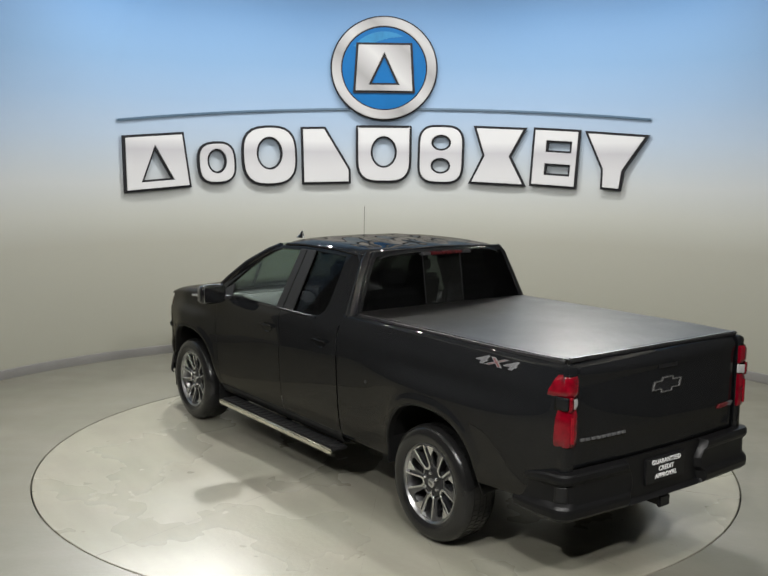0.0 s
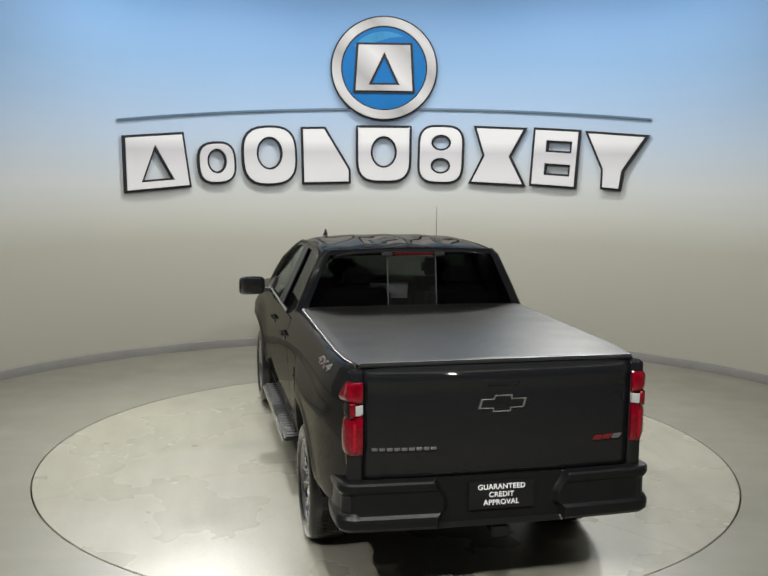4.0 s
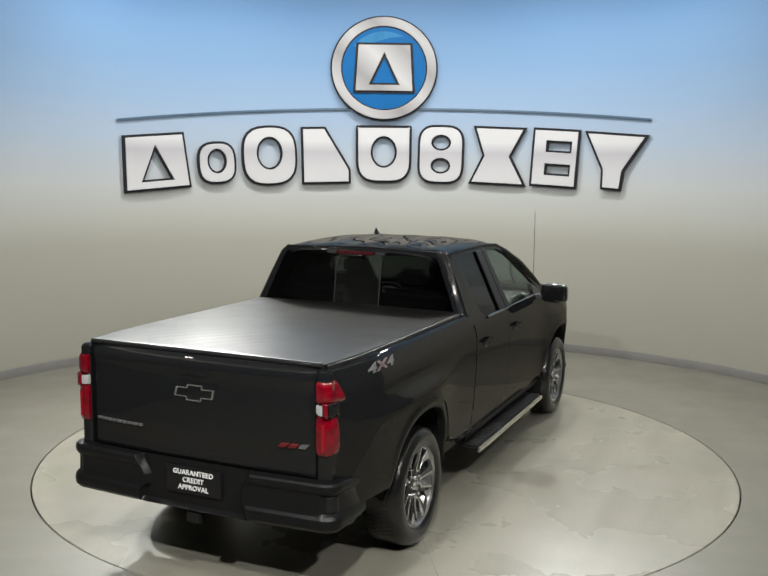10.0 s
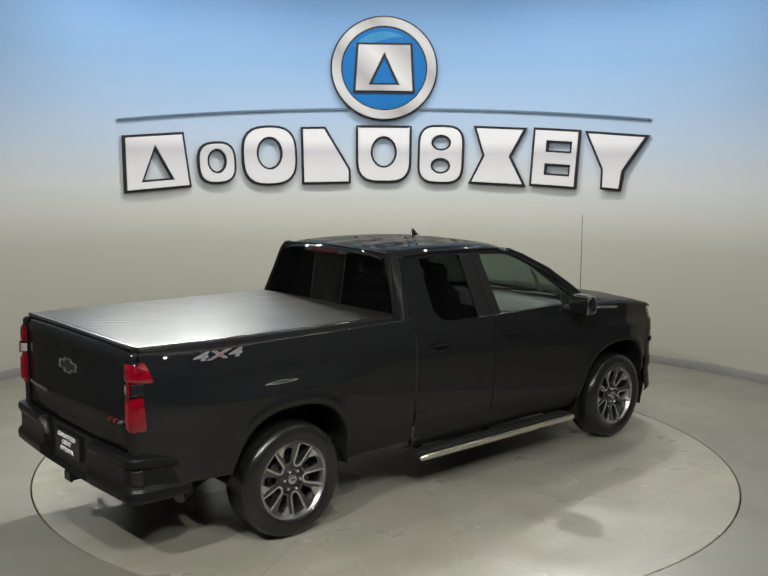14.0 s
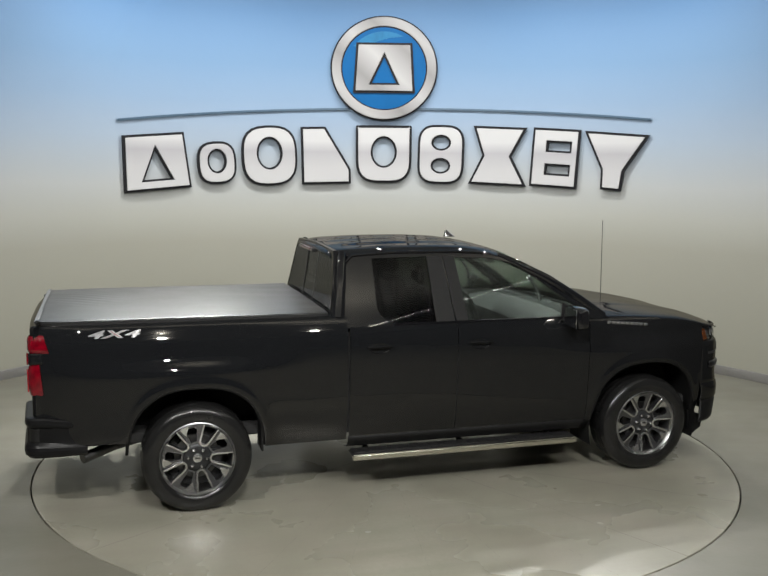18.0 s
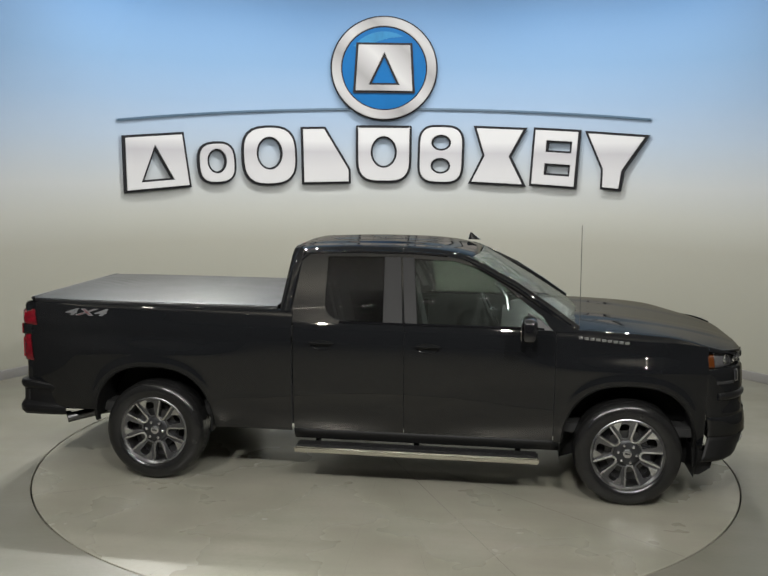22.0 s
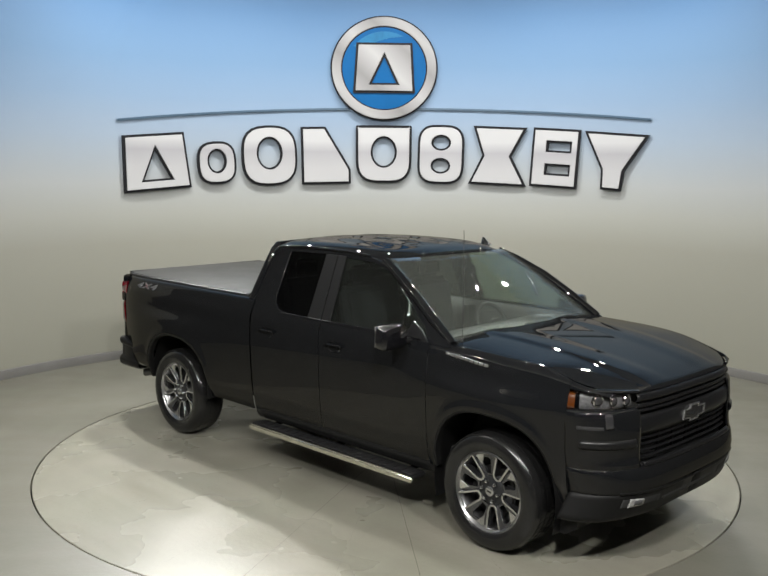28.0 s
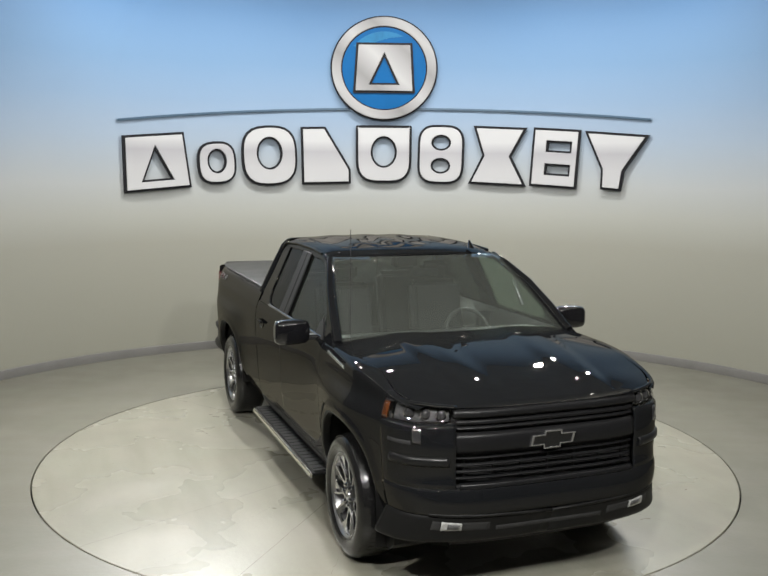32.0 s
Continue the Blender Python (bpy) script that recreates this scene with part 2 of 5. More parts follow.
# ---- mesh helpers ----
def mesh_from(verts, faces, sharp=35):
    me = bpy.data.meshes.new("mesh")
    me.from_pydata([tuple(v) for v in verts], [], faces)
    bm = bmesh.new()
    bm.from_mesh(me)
    bmesh.ops.remove_doubles(bm, verts=bm.verts, dist=1e-5)
    bmesh.ops.recalc_face_normals(bm, faces=bm.faces)
    bm.to_mesh(me)
    bm.free()
    return smooth(me, sharp)


def smooth(me, sharp=35):
    for p in me.polygons:
        p.use_smooth = True
    me.set_sharp_from_angle(angle=radians(sharp))
    return me


def grid(rows, closed=False):
    """Quads over rows of points; closed joins the last row to the first."""
    n = len(rows[0])
    verts = [p for r in rows for p in r]
    faces = []
    for i in range(len(rows) if closed else len(rows) - 1):
        j = (i + 1) % len(rows)
        for k in range(n - 1):
            faces.append((i * n + k, i * n + k + 1, j * n + k + 1, j * n + k))
    return verts, faces


def cuboid(lo, hi, bevel=0.01, segments=2):
    """A box between two corners with rounded edges."""
    bm = bmesh.new()
    bmesh.ops.create_cube(bm, size=1)
    for v in bm.verts:
        v.co = Vector([lo[i] + (v.co[i] + 0.5) * (hi[i] - lo[i]) for i in range(3)])
    if bevel:
        bmesh.ops.bevel(bm, geom=bm.edges[:], offset=bevel, segments=segments, affect="EDGES")
    me = bpy.data.meshes.new("mesh")
    bm.to_mesh(me)
    bm.free()
    return smooth(me, 40)


def outline(loops, depth, put, bevel=0.0):
    """A flat plate with holes: 2D loops, thickness, and put(u, v, w) that places each point."""
    cu = bpy.data.curves.new("curve", "CURVE")
    cu.dimensions, cu.fill_mode, cu.extrude, cu.bevel_depth = "2D", "BOTH", depth / 2, bevel
    for loop in loops:
        sp = cu.splines.new("POLY")
        sp.points.add(len(loop) - 1)
        for p, q in zip(sp.points, loop):
            p.co = (q[0], q[1], 0, 1)
        sp.use_cyclic_u = True
    ob = bpy.data.objects.new("curve", cu)
    me = bpy.data.meshes.new_from_object(ob)
    bpy.data.objects.remove(ob)
    bpy.data.curves.remove(cu)
    for v in me.vertices:
        v.co = put(*v.co)
    return smooth(me, 30)


def lettering(text, size, put, depth=0.004, shear=0.0, spacing=1.0, bold=0.0):
    cu = bpy.data.curves.new("text", "FONT")
    cu.body, cu.size, cu.extrude, cu.shear, cu.space_character, cu.offset = text, size, depth / 2, shear, spacing, bold
    cu.align_x, cu.align_y = "CENTER", "CENTER"
    ob = bpy.data.objects.new("text", cu)
    me = bpy.data.meshes.new_from_object(ob)
    bpy.data.objects.remove(ob)
    bpy.data.curves.remove(cu)
    for v in me.vertices:
        v.co = put(*v.co)
    return me


def lathe(profile, turns=48, axis="y"):
    """Spin a profile of (radius, along) about an axis."""
    rows = []
    for i in range(turns):
        a = 2 * math.pi * i / turns
        c, s = math.cos(a), math.sin(a)
        if axis == "y":
            rows.append([(r * c, w, r * s) for r, w in profile])
        else:
            rows.append([(r * c, r * s, w) for r, w in profile])
    return mesh_from(*grid(rows, closed=True))


def tube(points, radius, sides=10):
    """A round bar along points."""
    rows = []
    pts = [Vector(p) for p in points]
    for i, p in enumerate(pts):
        d = (pts[min(i + 1, len(pts) - 1)] - pts[max(i - 1, 0)]).normalized()
        a = d.cross(Vector((0, 0, 1)))
        a = a.normalized() if a.length > 0.05 else d.cross(Vector((1, 0, 0))).normalized()
        b = d.cross(a)
        r = radius[i] if isinstance(radius, (list, tuple)) else radius
        rows.append([p + r * (a * math.cos(t) + b * math.sin(t)) for t in (2 * math.pi * k / sides for k in range(sides + 1))])
    n = sides + 1
    verts, faces = grid(rows)
    faces += [tuple(range(sides)), tuple(range((len(rows) - 1) * n, (len(rows) - 1) * n + sides))]
    return mesh_from(verts, faces, 50)


def part(name, me, mat, parent=None, label="", thick=0.0):
    ob = new(name, me)
    me.materials.clear()
    me.materials.append(mat)
    me.name = name
    if parent is not None:
        ob.parent = parent
    if label:
        tagged(ob, label)
    if thick:
        mod = ob.modifiers.new("thickness", "SOLIDIFY")
        mod.thickness, mod.offset = thick, 0
    return ob


def profile(x, xs, ys):
    """A smooth curve through the given heights."""
    x = min(max(x, xs[0]), xs[-1])
    slopes = [(ys[i + 1] - ys[i]) / (xs[i + 1] - xs[i]) for i in range(len(xs) - 1)]
    tang = [slopes[0]] + [(slopes[i - 1] + slopes[i]) / 2 for i in range(1, len(slopes))] + [slopes[-1]]
    for i in range(len(slopes)):
        if x <= xs[i + 1]:
            h = xs[i + 1] - xs[i]
            t = (x - xs[i]) / h
            return (2 * t ** 3 - 3 * t * t + 1) * ys[i] + (t ** 3 - 2 * t * t + t) * h * tang[i] + (3 * t * t - 2 * t ** 3) * ys[i + 1] + (t ** 3 - t * t) * h * tang[i + 1]
    return ys[-1]


def arc(a0, a1, n):
    return [a0 + (a1 - a0) * i / (n - 1) for i in range(n)]


def on_wall(angle, z, inset=0.0):
    a = radians(angle)
    return Vector((WC.x + (WR - inset) * math.sin(a), WC.y + (WR - inset) * math.cos(a), z))


# ---- the studio ----
def studio():
    # back wall: a deep curve; dark side walls run on from it towards the camera
    plan = arc(-72, 72, 73)
    inner, outer = [on_wall(a, 0).to_2d() for a in plan], [on_wall(a, 0, -0.15).to_2d() for a in plan]
    rows = [[(p.x, p.y, z) for p in inner] for z in (0, 1, 2, 3, 4, CEIL)] + [[(p.x, p.y, z) for p in outer] for z in (CEIL, 0)]
    tagged(part("wall_back", mesh_from(*grid(rows, closed=True)), WALL), "curved studio wall, grey-beige below and painted sky blue above", "wall", kind="structure")
    for name, turn in (("wall_west", -1), ("wall_east", 1)):
        bend = arc(72.02, 98, 14)
        inner, outer = [on_wall(turn * a, 0).to_2d() for a in bend], [on_wall(turn * a, 0, -0.15).to_2d() for a in bend]
        inner.append(Vector((inner[-1].x, -10.2)))
        outer.append(Vector((outer[-1].x, -10.2)))
        rows = [[(p.x, p.y, z) for p in inner] for z in (0, 2.5, CEIL)] + [[(p.x, p.y, z) for p in outer] for z in (CEIL, 0)]
        tagged(part(name, mesh_from(*grid(rows, closed=True)), SIDEWALL), "dark grey side wall of the studio", "wall", kind="structure")
    skirt_in = [on_wall(a, 0, 0.022).to_2d() for a in plan]
    rows = [[(p.x, p.y, 0.0) for p in skirt_in], [(p.x, p.y, 0.102) for p in skirt_in]]
    rows += [[(p.x, p.y, 0.112) for p in (on_wall(a, 0, 0.016).to_2d() for a in plan)], [(p.x, p.y, 0.113) for p in (on_wall(a, 0, 0.003).to_2d() for a in plan)]]
    tagged(part("baseboard", mesh_from(*grid(rows)), SKIRT), "plain grey baseboard along the curved wall", "baseboard", kind="structure")
    x0, x1 = WC.x - WR, WC.x + WR
    tagged(part("wall_front", cuboid((x0 - 0.15, -10.4, 0), (x1 + 0.15, -10.2, CEIL), 0), BLACKWALL), "dark rear wall of the studio", "wall", kind="structure")
    tagged(part("ceiling", cuboid((x0 - 0.2, -5.0, CEIL), (x1 + 0.2, 5.4, CEIL + 0.1), 0), CEILING), "plain grey studio ceiling", "ceiling", kind="structure")
    tagged(part("ceiling_front", cuboid((x0 - 0.2, -10.4, CEIL), (x1 + 0.2, -5.0, CEIL + 0.1), 0), CEILING), "plain grey ceiling over the camera", "ceiling", kind="structure")
    # floor with the round opening of the turntable
    n = 160
    radii = (RING + 0.006, RING + 0.008, 3.4, 4.2, 5.6, 12.5)
    rows = [[((r * math.cos(2 * math.pi * k / n)), (r * math.sin(2 * math.pi * k / n)), -0.004 if i == 0 else 0.0) for k in range(n + 1)] for i, r in enumerate(radii)]
    rows = [[(x, y, -0.05) for x, y, _ in rows[0]]] + rows
    tagged(part("floor", mesh_from(*grid(rows)), CONCRETE), "smooth worn grey concrete studio floor", "floor", kind="structure")
    me = lathe([(0.0, -0.06), (RING + 0.05, -0.06)], 96, "z")
    tagged(part("floor_pit", me, PIT), "dark gap under the turntable", "floor", kind="structure")


studio()


def turntable():
    """A round deck of thirty sectors with fine joints; a few joints have opened."""
    table = tagged(new("turntable"), "round concrete turntable of sectors flush with the floor", "turntable")
    part("deck_base", lathe([(0.0, -0.02), (RING - 0.02, -0.02), (RING - 0.02, -0.05), (0.0, -0.05)], 120, "z"), PIT, table, "dark turntable base")
    opened = {103.7, -40.3, -64.3, 211.7}
    for k in range(30):
        a0, a1 = 7.7 + 12 * k, 19.7 + 12 * k
        g0 = 0.0011 if any(abs((a0 - o + 180) % 360 - 180) < 1 for o in opened) else 0.0002
        g1 = 0.0011 if any(abs((a1 - o + 180) % 360 - 180) < 1 for o in opened) else 0.0002
        rows = []
        for t in arc(0, 1, 9):
            a = radians(a0 + (a1 - a0) * t)
            row = []
            for r, z in ((0.16, -0.018), (0.16, 0.0), (0.8, 0.0), (1.6, 0.0), (2.3, 0.0), (RING - 0.009, 0.0), (RING - 0.005, -0.004), (RING - 0.005, -0.018)):
                shift = (g0 * (1 - t) if t < 0.5 else -g1 * t) / r if t in (0, 1) else 0
                row.append((r * math.cos(a + shift), r * math.sin(a + shift), z))
            rows.append(row)
        part("deck_sector", mesh_from(*grid(rows), 30), SLAB, table)
    part("deck_hub", lathe([(0.0, 0.0), (0.155, 0.0), (0.158, -0.018)], 32, "z"), SLAB, table)
    return table


TABLE = turntable()


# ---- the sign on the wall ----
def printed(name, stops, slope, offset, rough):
    """A printed gradient across a sign face: lighter and darker bands drawn as sheen."""
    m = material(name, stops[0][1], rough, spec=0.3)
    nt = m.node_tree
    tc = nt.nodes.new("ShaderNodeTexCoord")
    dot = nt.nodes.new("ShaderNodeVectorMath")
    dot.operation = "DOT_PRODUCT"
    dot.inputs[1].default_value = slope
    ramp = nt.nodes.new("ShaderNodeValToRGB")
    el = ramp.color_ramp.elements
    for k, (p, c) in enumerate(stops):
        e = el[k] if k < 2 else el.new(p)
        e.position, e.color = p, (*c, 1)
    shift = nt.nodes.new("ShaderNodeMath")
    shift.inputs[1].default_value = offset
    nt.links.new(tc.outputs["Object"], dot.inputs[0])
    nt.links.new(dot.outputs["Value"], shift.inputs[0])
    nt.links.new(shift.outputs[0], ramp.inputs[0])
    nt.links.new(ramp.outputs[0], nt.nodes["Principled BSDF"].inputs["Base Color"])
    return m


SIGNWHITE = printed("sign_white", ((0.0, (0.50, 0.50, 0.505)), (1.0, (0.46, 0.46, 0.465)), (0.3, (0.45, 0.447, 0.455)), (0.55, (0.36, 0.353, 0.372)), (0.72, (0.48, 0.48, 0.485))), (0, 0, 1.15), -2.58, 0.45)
SIGNBLACK = material("sign_black", (0.010, 0.010, 0.012), 0.6, spec=0.2)
SIGNBLUE = material("sign_blue", (0.0, 0.085, 0.25), 0.5, spec=0.15, grain=0.15, scale=1.2)
SIGNSKY = material("sign_light_blue", (0.02, 0.15, 0.31), 0.5, spec=0.15, grain=0.3, scale=2.0)
SIGNSILVER = printed("sign_silver", ((0.0, (0.175, 0.173, 0.173)), (1.0, (0.200, 0.196, 0.196)), (0.2, (0.325, 0.321, 0.321)), (0.38, (0.188, 0.184, 0.184)), (0.55, (0.338, 0.334, 0.334)), (0.72, (0.200, 0.196, 0.196)), (0.86, (0.312, 0.309, 0.309))), (0.36, 0, 0.40), -1.0, 0.4)
SIGNLINE = material("sign_slate", (0.045, 0.085, 0.13), 0.4)


def rounded(w0, w1, h, r, n=6, slant=0.0):
    """A plain outline w0 wide at the bottom and w1 at the top, with corners of radius r."""
    pts = [(-w0 / 2, -h / 2), (w0 / 2, -h / 2), (w1 / 2, h / 2), (-w1 / 2, h / 2)]
    out = []
    for i, p in enumerate(pts):
        p, a, b = Vector(p), Vector(pts[i - 1]), Vector(pts[(i + 1) % 4])
        rr = r[i] if isinstance(r, (tuple, list)) else r
        d0, d1 = (a - p).normalized(), (b - p).normalized()
        for k in range(n + 1):
            t = k / n
            q = p + d0 * rr * (1 - t) ** 2 + d1 * rr * t ** 2
            out.append((q.x + slant * q.y, q.y))
    return out


def facing(angle, z, inset, roll=0.0):
    a, c, s = radians(angle), math.cos(radians(roll)), math.sin(radians(roll))
    o, right, back = on_wall(angle, z, inset), Vector((math.cos(a), -math.sin(a), 0)), Vector((-math.sin(a), -math.cos(a), 0))

    def put(u, v, w):
        return o + right * (c * u - s * v) + Vector((0, 0, 1)) * (s * u + c * v) + back * w
    return put


def inset_loop(loop, d):
    """The same outline drawn in by d on every side; loops run anticlockwise."""
    out = []
    for i, p in enumerate(loop):
        p, a, b = Vector(p), Vector(loop[i - 1]), Vector(loop[(i + 1) % len(loop)])
        e0, e1 = (p - a).normalized(), (b - p).normalized()
        n0, n1 = Vector((-e0.y, e0.x)), Vector((-e1.y, e1.x))
        m = n0 + n1
        out.append(tuple(p + m * (d / max(0.35, 1 + n0.dot(n1)))))
    return out


def ellipse(cx, cy, rx, ry, n=40):
    return [(cx + rx * math.cos(2 * math.pi * k / n), cy + ry * math.sin(2 * math.pi * k / n)) for k in range(n)]


SIGN_SHAPES = {
    "block": [(-0.5, -0.5), (0.5, -0.5), (0.45, 0.5), (-0.45, 0.5)],
    "wedge": [(-0.5, -0.5), (0.5, -0.5), (0.5, -0.24), (0.0, 0.5), (-0.5, 0.5)],
    "waisted": [(-0.5, -0.5), (0.5, -0.5), (0.22, 0.0), (0.46, 0.5), (-0.46, 0.5), (-0.28, 0.0)],
    "square": [(-0.5, -0.5), (0.5, -0.5), (0.5, 0.5), (-0.5, 0.5)],
    "funnel": [(-0.16, -0.5), (0.16, -0.5), (0.18, -0.15), (0.5, 0.5), (-0.5, 0.5), (-0.18, -0.15)],
}


def sign_holes(form, w, h):
    """Openings that show the wall through a shape."""
    if form == "block":
        return [[(-0.2 * w, -0.3 * h), (0.2 * w, -0.3 * h), (0.0, 0.22 * h)]]
    if form == "square":
        return [[(-0.16 * w, z * h), (0.3 * w, z * h), (0.3 * w, (z + 0.13) * h), (-0.16 * w, (z + 0.13) * h)] for z in (-0.26, 0.13)]
    if form == "ring":
        return [ellipse(0, 0.04 * h, 0.2 * w, 0.24 * h)]
    if form == "double":
        return [ellipse(0, 0.2 * h, 0.17 * w, 0.1 * h), ellipse(0, -0.19 * h, 0.17 * w, 0.1 * h)]
    return []


def sign():
    # plain shapes stand in for the mark, one for each of its nine pieces
    blocks = [(-40.6, -30.8, 2.19, 2.925, "block", 0, 4.6), (-29.6, -23.9, 2.268, 2.842, "ring", 0.24, 3.4), (-23.0, -14.8, 2.249, 3.071, "ring", 0.34, 2.5), (-14.1, -6.8, 2.274, 3.07, "wedge", 0, 1.4),
              (-5.9, 2.4, 2.296, 3.098, "ring", (0.3, 0.3, 0.03, 0.03), 0.2), (3.4, 10.3, 2.29, 3.112, "double", 0.25, -1.0), (11.2, 19.8, 2.284, 3.089, "waisted", 0, -2.2), (20.4, 27.3, 2.266, 3.062, "square", 0, -3.2),
              (27.8, 37.1, 2.245, 3.0, "funnel", 0, -4.2)]
    for a0, a1, z0, z1, form, r, roll in blocks:
        w, h = radians(a1 - a0) * WR, z1 - z0
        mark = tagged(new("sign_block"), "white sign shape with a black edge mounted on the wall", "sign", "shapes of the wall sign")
        put = facing((a0 + a1) / 2, (z0 + z1) / 2, 0.0, roll)
        outer = [(x * w, y * h) for x, y in SIGN_SHAPES[form]] if form in SIGN_SHAPES else rounded(w, w, h, r)
        holes = sign_holes(form, w, h)
        part("backing", outline([outer] + holes, 0.03, lambda u, v, q, put=put: put(u, v, q + 0.05)), SIGNBLACK, mark, "black edge")
        inner = [inset_loop(outer, 0.036)] + [inset_loop(k, -0.03) for k in holes]
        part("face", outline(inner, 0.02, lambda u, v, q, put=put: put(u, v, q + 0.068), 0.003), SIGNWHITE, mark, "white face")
    disc = tagged(new("sign_disc"), "round blue sign with a printed silver rim", "sign")
    level = facing(-1.82, 3.874, 0.07)

    def put(u, v, w):
        return level(u * 1.045, v, w)

    def circle(r, n=72):
        return [(r * math.cos(2 * math.pi * k / n), r * math.sin(2 * math.pi * k / n)) for k in range(n)]
    part("backing", outline([circle(0.712)], 0.04, lambda u, v, q: put(u, v, q)), SIGNBLACK, disc, "black edge")
    part("rim", outline([circle(0.684), circle(0.578)], 0.03, lambda u, v, q: put(u, v, q + 0.03), 0.008), SIGNSILVER, disc, "silver rim with printed sheen bands")
    part("inner_ring", outline([circle(0.57), circle(0.556)], 0.02, lambda u, v, q: put(u, v, q + 0.03)), SIGNBLACK, disc, "thin black ring")
    part("panel", outline([circle(0.555)], 0.02, lambda u, v, q: put(u, v, q + 0.024)), SIGNBLUE, disc, "glossy blue panel")
    gleam = [(0.50 * math.cos(a), 0.50 * math.sin(a)) for a in arc(1.05, 2.5, 20)] + [(-0.30, 0.20), (-0.1, 0.36), (0.06, 0.41)]
    part("gleam", outline([gleam], 0.004, lambda u, v, q: put(u, v, q + 0.037)), SIGNSKY, disc, "lighter blue gleam printed on the panel")
    mark, hole = [(x * 0.82, y * 0.68) for x, y in SIGN_SHAPES["block"]], sign_holes("block", 0.82, 0.68)
    part("emblem_edge", outline([mark] + hole, 0.02, lambda u, v, q: put(u, v + 0.005, q + 0.045)), SIGNBLACK, disc, "black edge")
    part("emblem", outline([inset_loop(mark, 0.034), inset_loop(hole[0], -0.03)], 0.02, lambda u, v, q: put(u, v + 0.005, q + 0.06), 0.004), SIGNSILVER, disc, "plain silver block")
    rows = []
    for a in arc(-41.0, 37.4, 70):
        z = 3.329 - 0.205 * ((a + 1.8) / 39.2) ** 2 + 0.04 * (a + 1.8) / 39.2
        rows.append([on_wall(a, z + dz, d) for dz, d in ((-0.014, 0.0), (-0.014, 0.03), (0.014, 0.03), (0.014, 0.0))])
    tagged(part("sign_line", mesh_from(*grid(rows)), SIGNLINE), "thin slate-blue line mounted on the wall", "sign")


sign()

# ---- the pickup truck: x forwards, y to its left, z up, from the middle between the axles ----
AXLE, HUBZ, HUBY = 1.8725, 0.400, 0.985
TRUCK = tagged(new("pickup_truck"), "glossy black four-door pickup truck with a soft bed cover", "pickup truck")


def tpart(name, me, mat, label="", parent=None, thick=0.0):
    ob = part(name, me, mat, parent or TRUCK, label, thick)
    if parent is None:
        ob.location = (OX, OY, 0)
    return ob


def body_width(z):
    return (profile(z, [0.35, 0.48, 0.60, 0.78, 0.96, 1.06, 1.20, 1.27, 1.295, 1.335, 1.395, 1.44], [0.905, 0.945, 0.968, 0.984, 0.994, 0.998, 0.996, 0.990, 0.982, 0.966, 0.942, 0.922]))


def ease(t):
    t = min(1.0, max(0.0, t))
    return t * t * (3 - 2 * t)


NOSE = 0.93                     # half the width of the nose
ARCH_X, ARCH_Z = 0.500, 0.550   # half length and height of a wheel arch over the hub


def nose_plan(a):
    """How far forward the nose reaches at half width a: a bowed front with rounded corners."""
    a = min(NOSE - 0.0001, abs(a)) / NOSE
    return 2.15 + 0.65 * (1 - a ** 3.6) ** (1 / 3.6)


def nose_half(x):
    """The share of the full width that the nose has at x, the inverse of its plan."""
    t = min(1.0, max(0.0, (x - 2.15) / 0.65))
    return (1 - t ** 3.6) ** (1 / 3.6)


def half_width(x, z):
    """Half the body's width: a tuck to the sill, muscular shoulders over the wheels, rounded ends."""
    w = body_width(z)
    for wx in (-AXLE, AXLE):
        d = x - wx
        spread = math.exp(-(abs(d) / (0.72 if (d < 0) == (wx < 0) else 0.50)) ** 2.6)
        w += 0.055 * spread * ease((1.19 - z) / 0.14) * ease((z - 0.36) / 0.3)
        r = ((abs(d) / ARCH_X) ** 2.5 + (max(0.0, z - HUBZ) / ARCH_Z) ** 2.5) ** 0.4
        w += 0.010 * math.exp(-((r - 1.05) / 0.06) ** 2)
    if x > 1.95:
        w *= nose_half(x) * (1 - 0.06 * ease((x - 1.95) / 0.5))
    if x < -2.45:
        w -= 0.088 * ((-2.45 - x) / 0.5) ** 2
    return w


def arch_z(x, sill):
    for wx in (-AXLE, AXLE):
        d = abs(x - wx) / ARCH_X
        if d < 1:
            return max(sill, HUBZ + ARCH_Z * (1 - d ** 2.5) ** (1 / 2.5))
    return sill


def columns(x0, x1, step=0.05):
    """Stations along x, dense round the wheel arches."""
    xs = set(np.round(np.arange(x0, x1, step), 4)) | {x0, x1}
    for wx in (-AXLE, AXLE):
        for a in np.linspace(0, math.pi, 41):
            x = round(wx + ARCH_X * math.cos(a), 4)
            if x0 < x < x1:
                xs.add(x)
    xs = sorted(xs)
    keep = [xs[0]]
    for x in xs[1:]:
        if x - keep[-1] > 0.004:
            keep.append(x)
    keep[-1] = x1
    return keep


def nose_ease(x):
    t = min(1.0, max(0.0, (x - 2.15) / 0.35))
    return t * t * (3 - 2 * t)


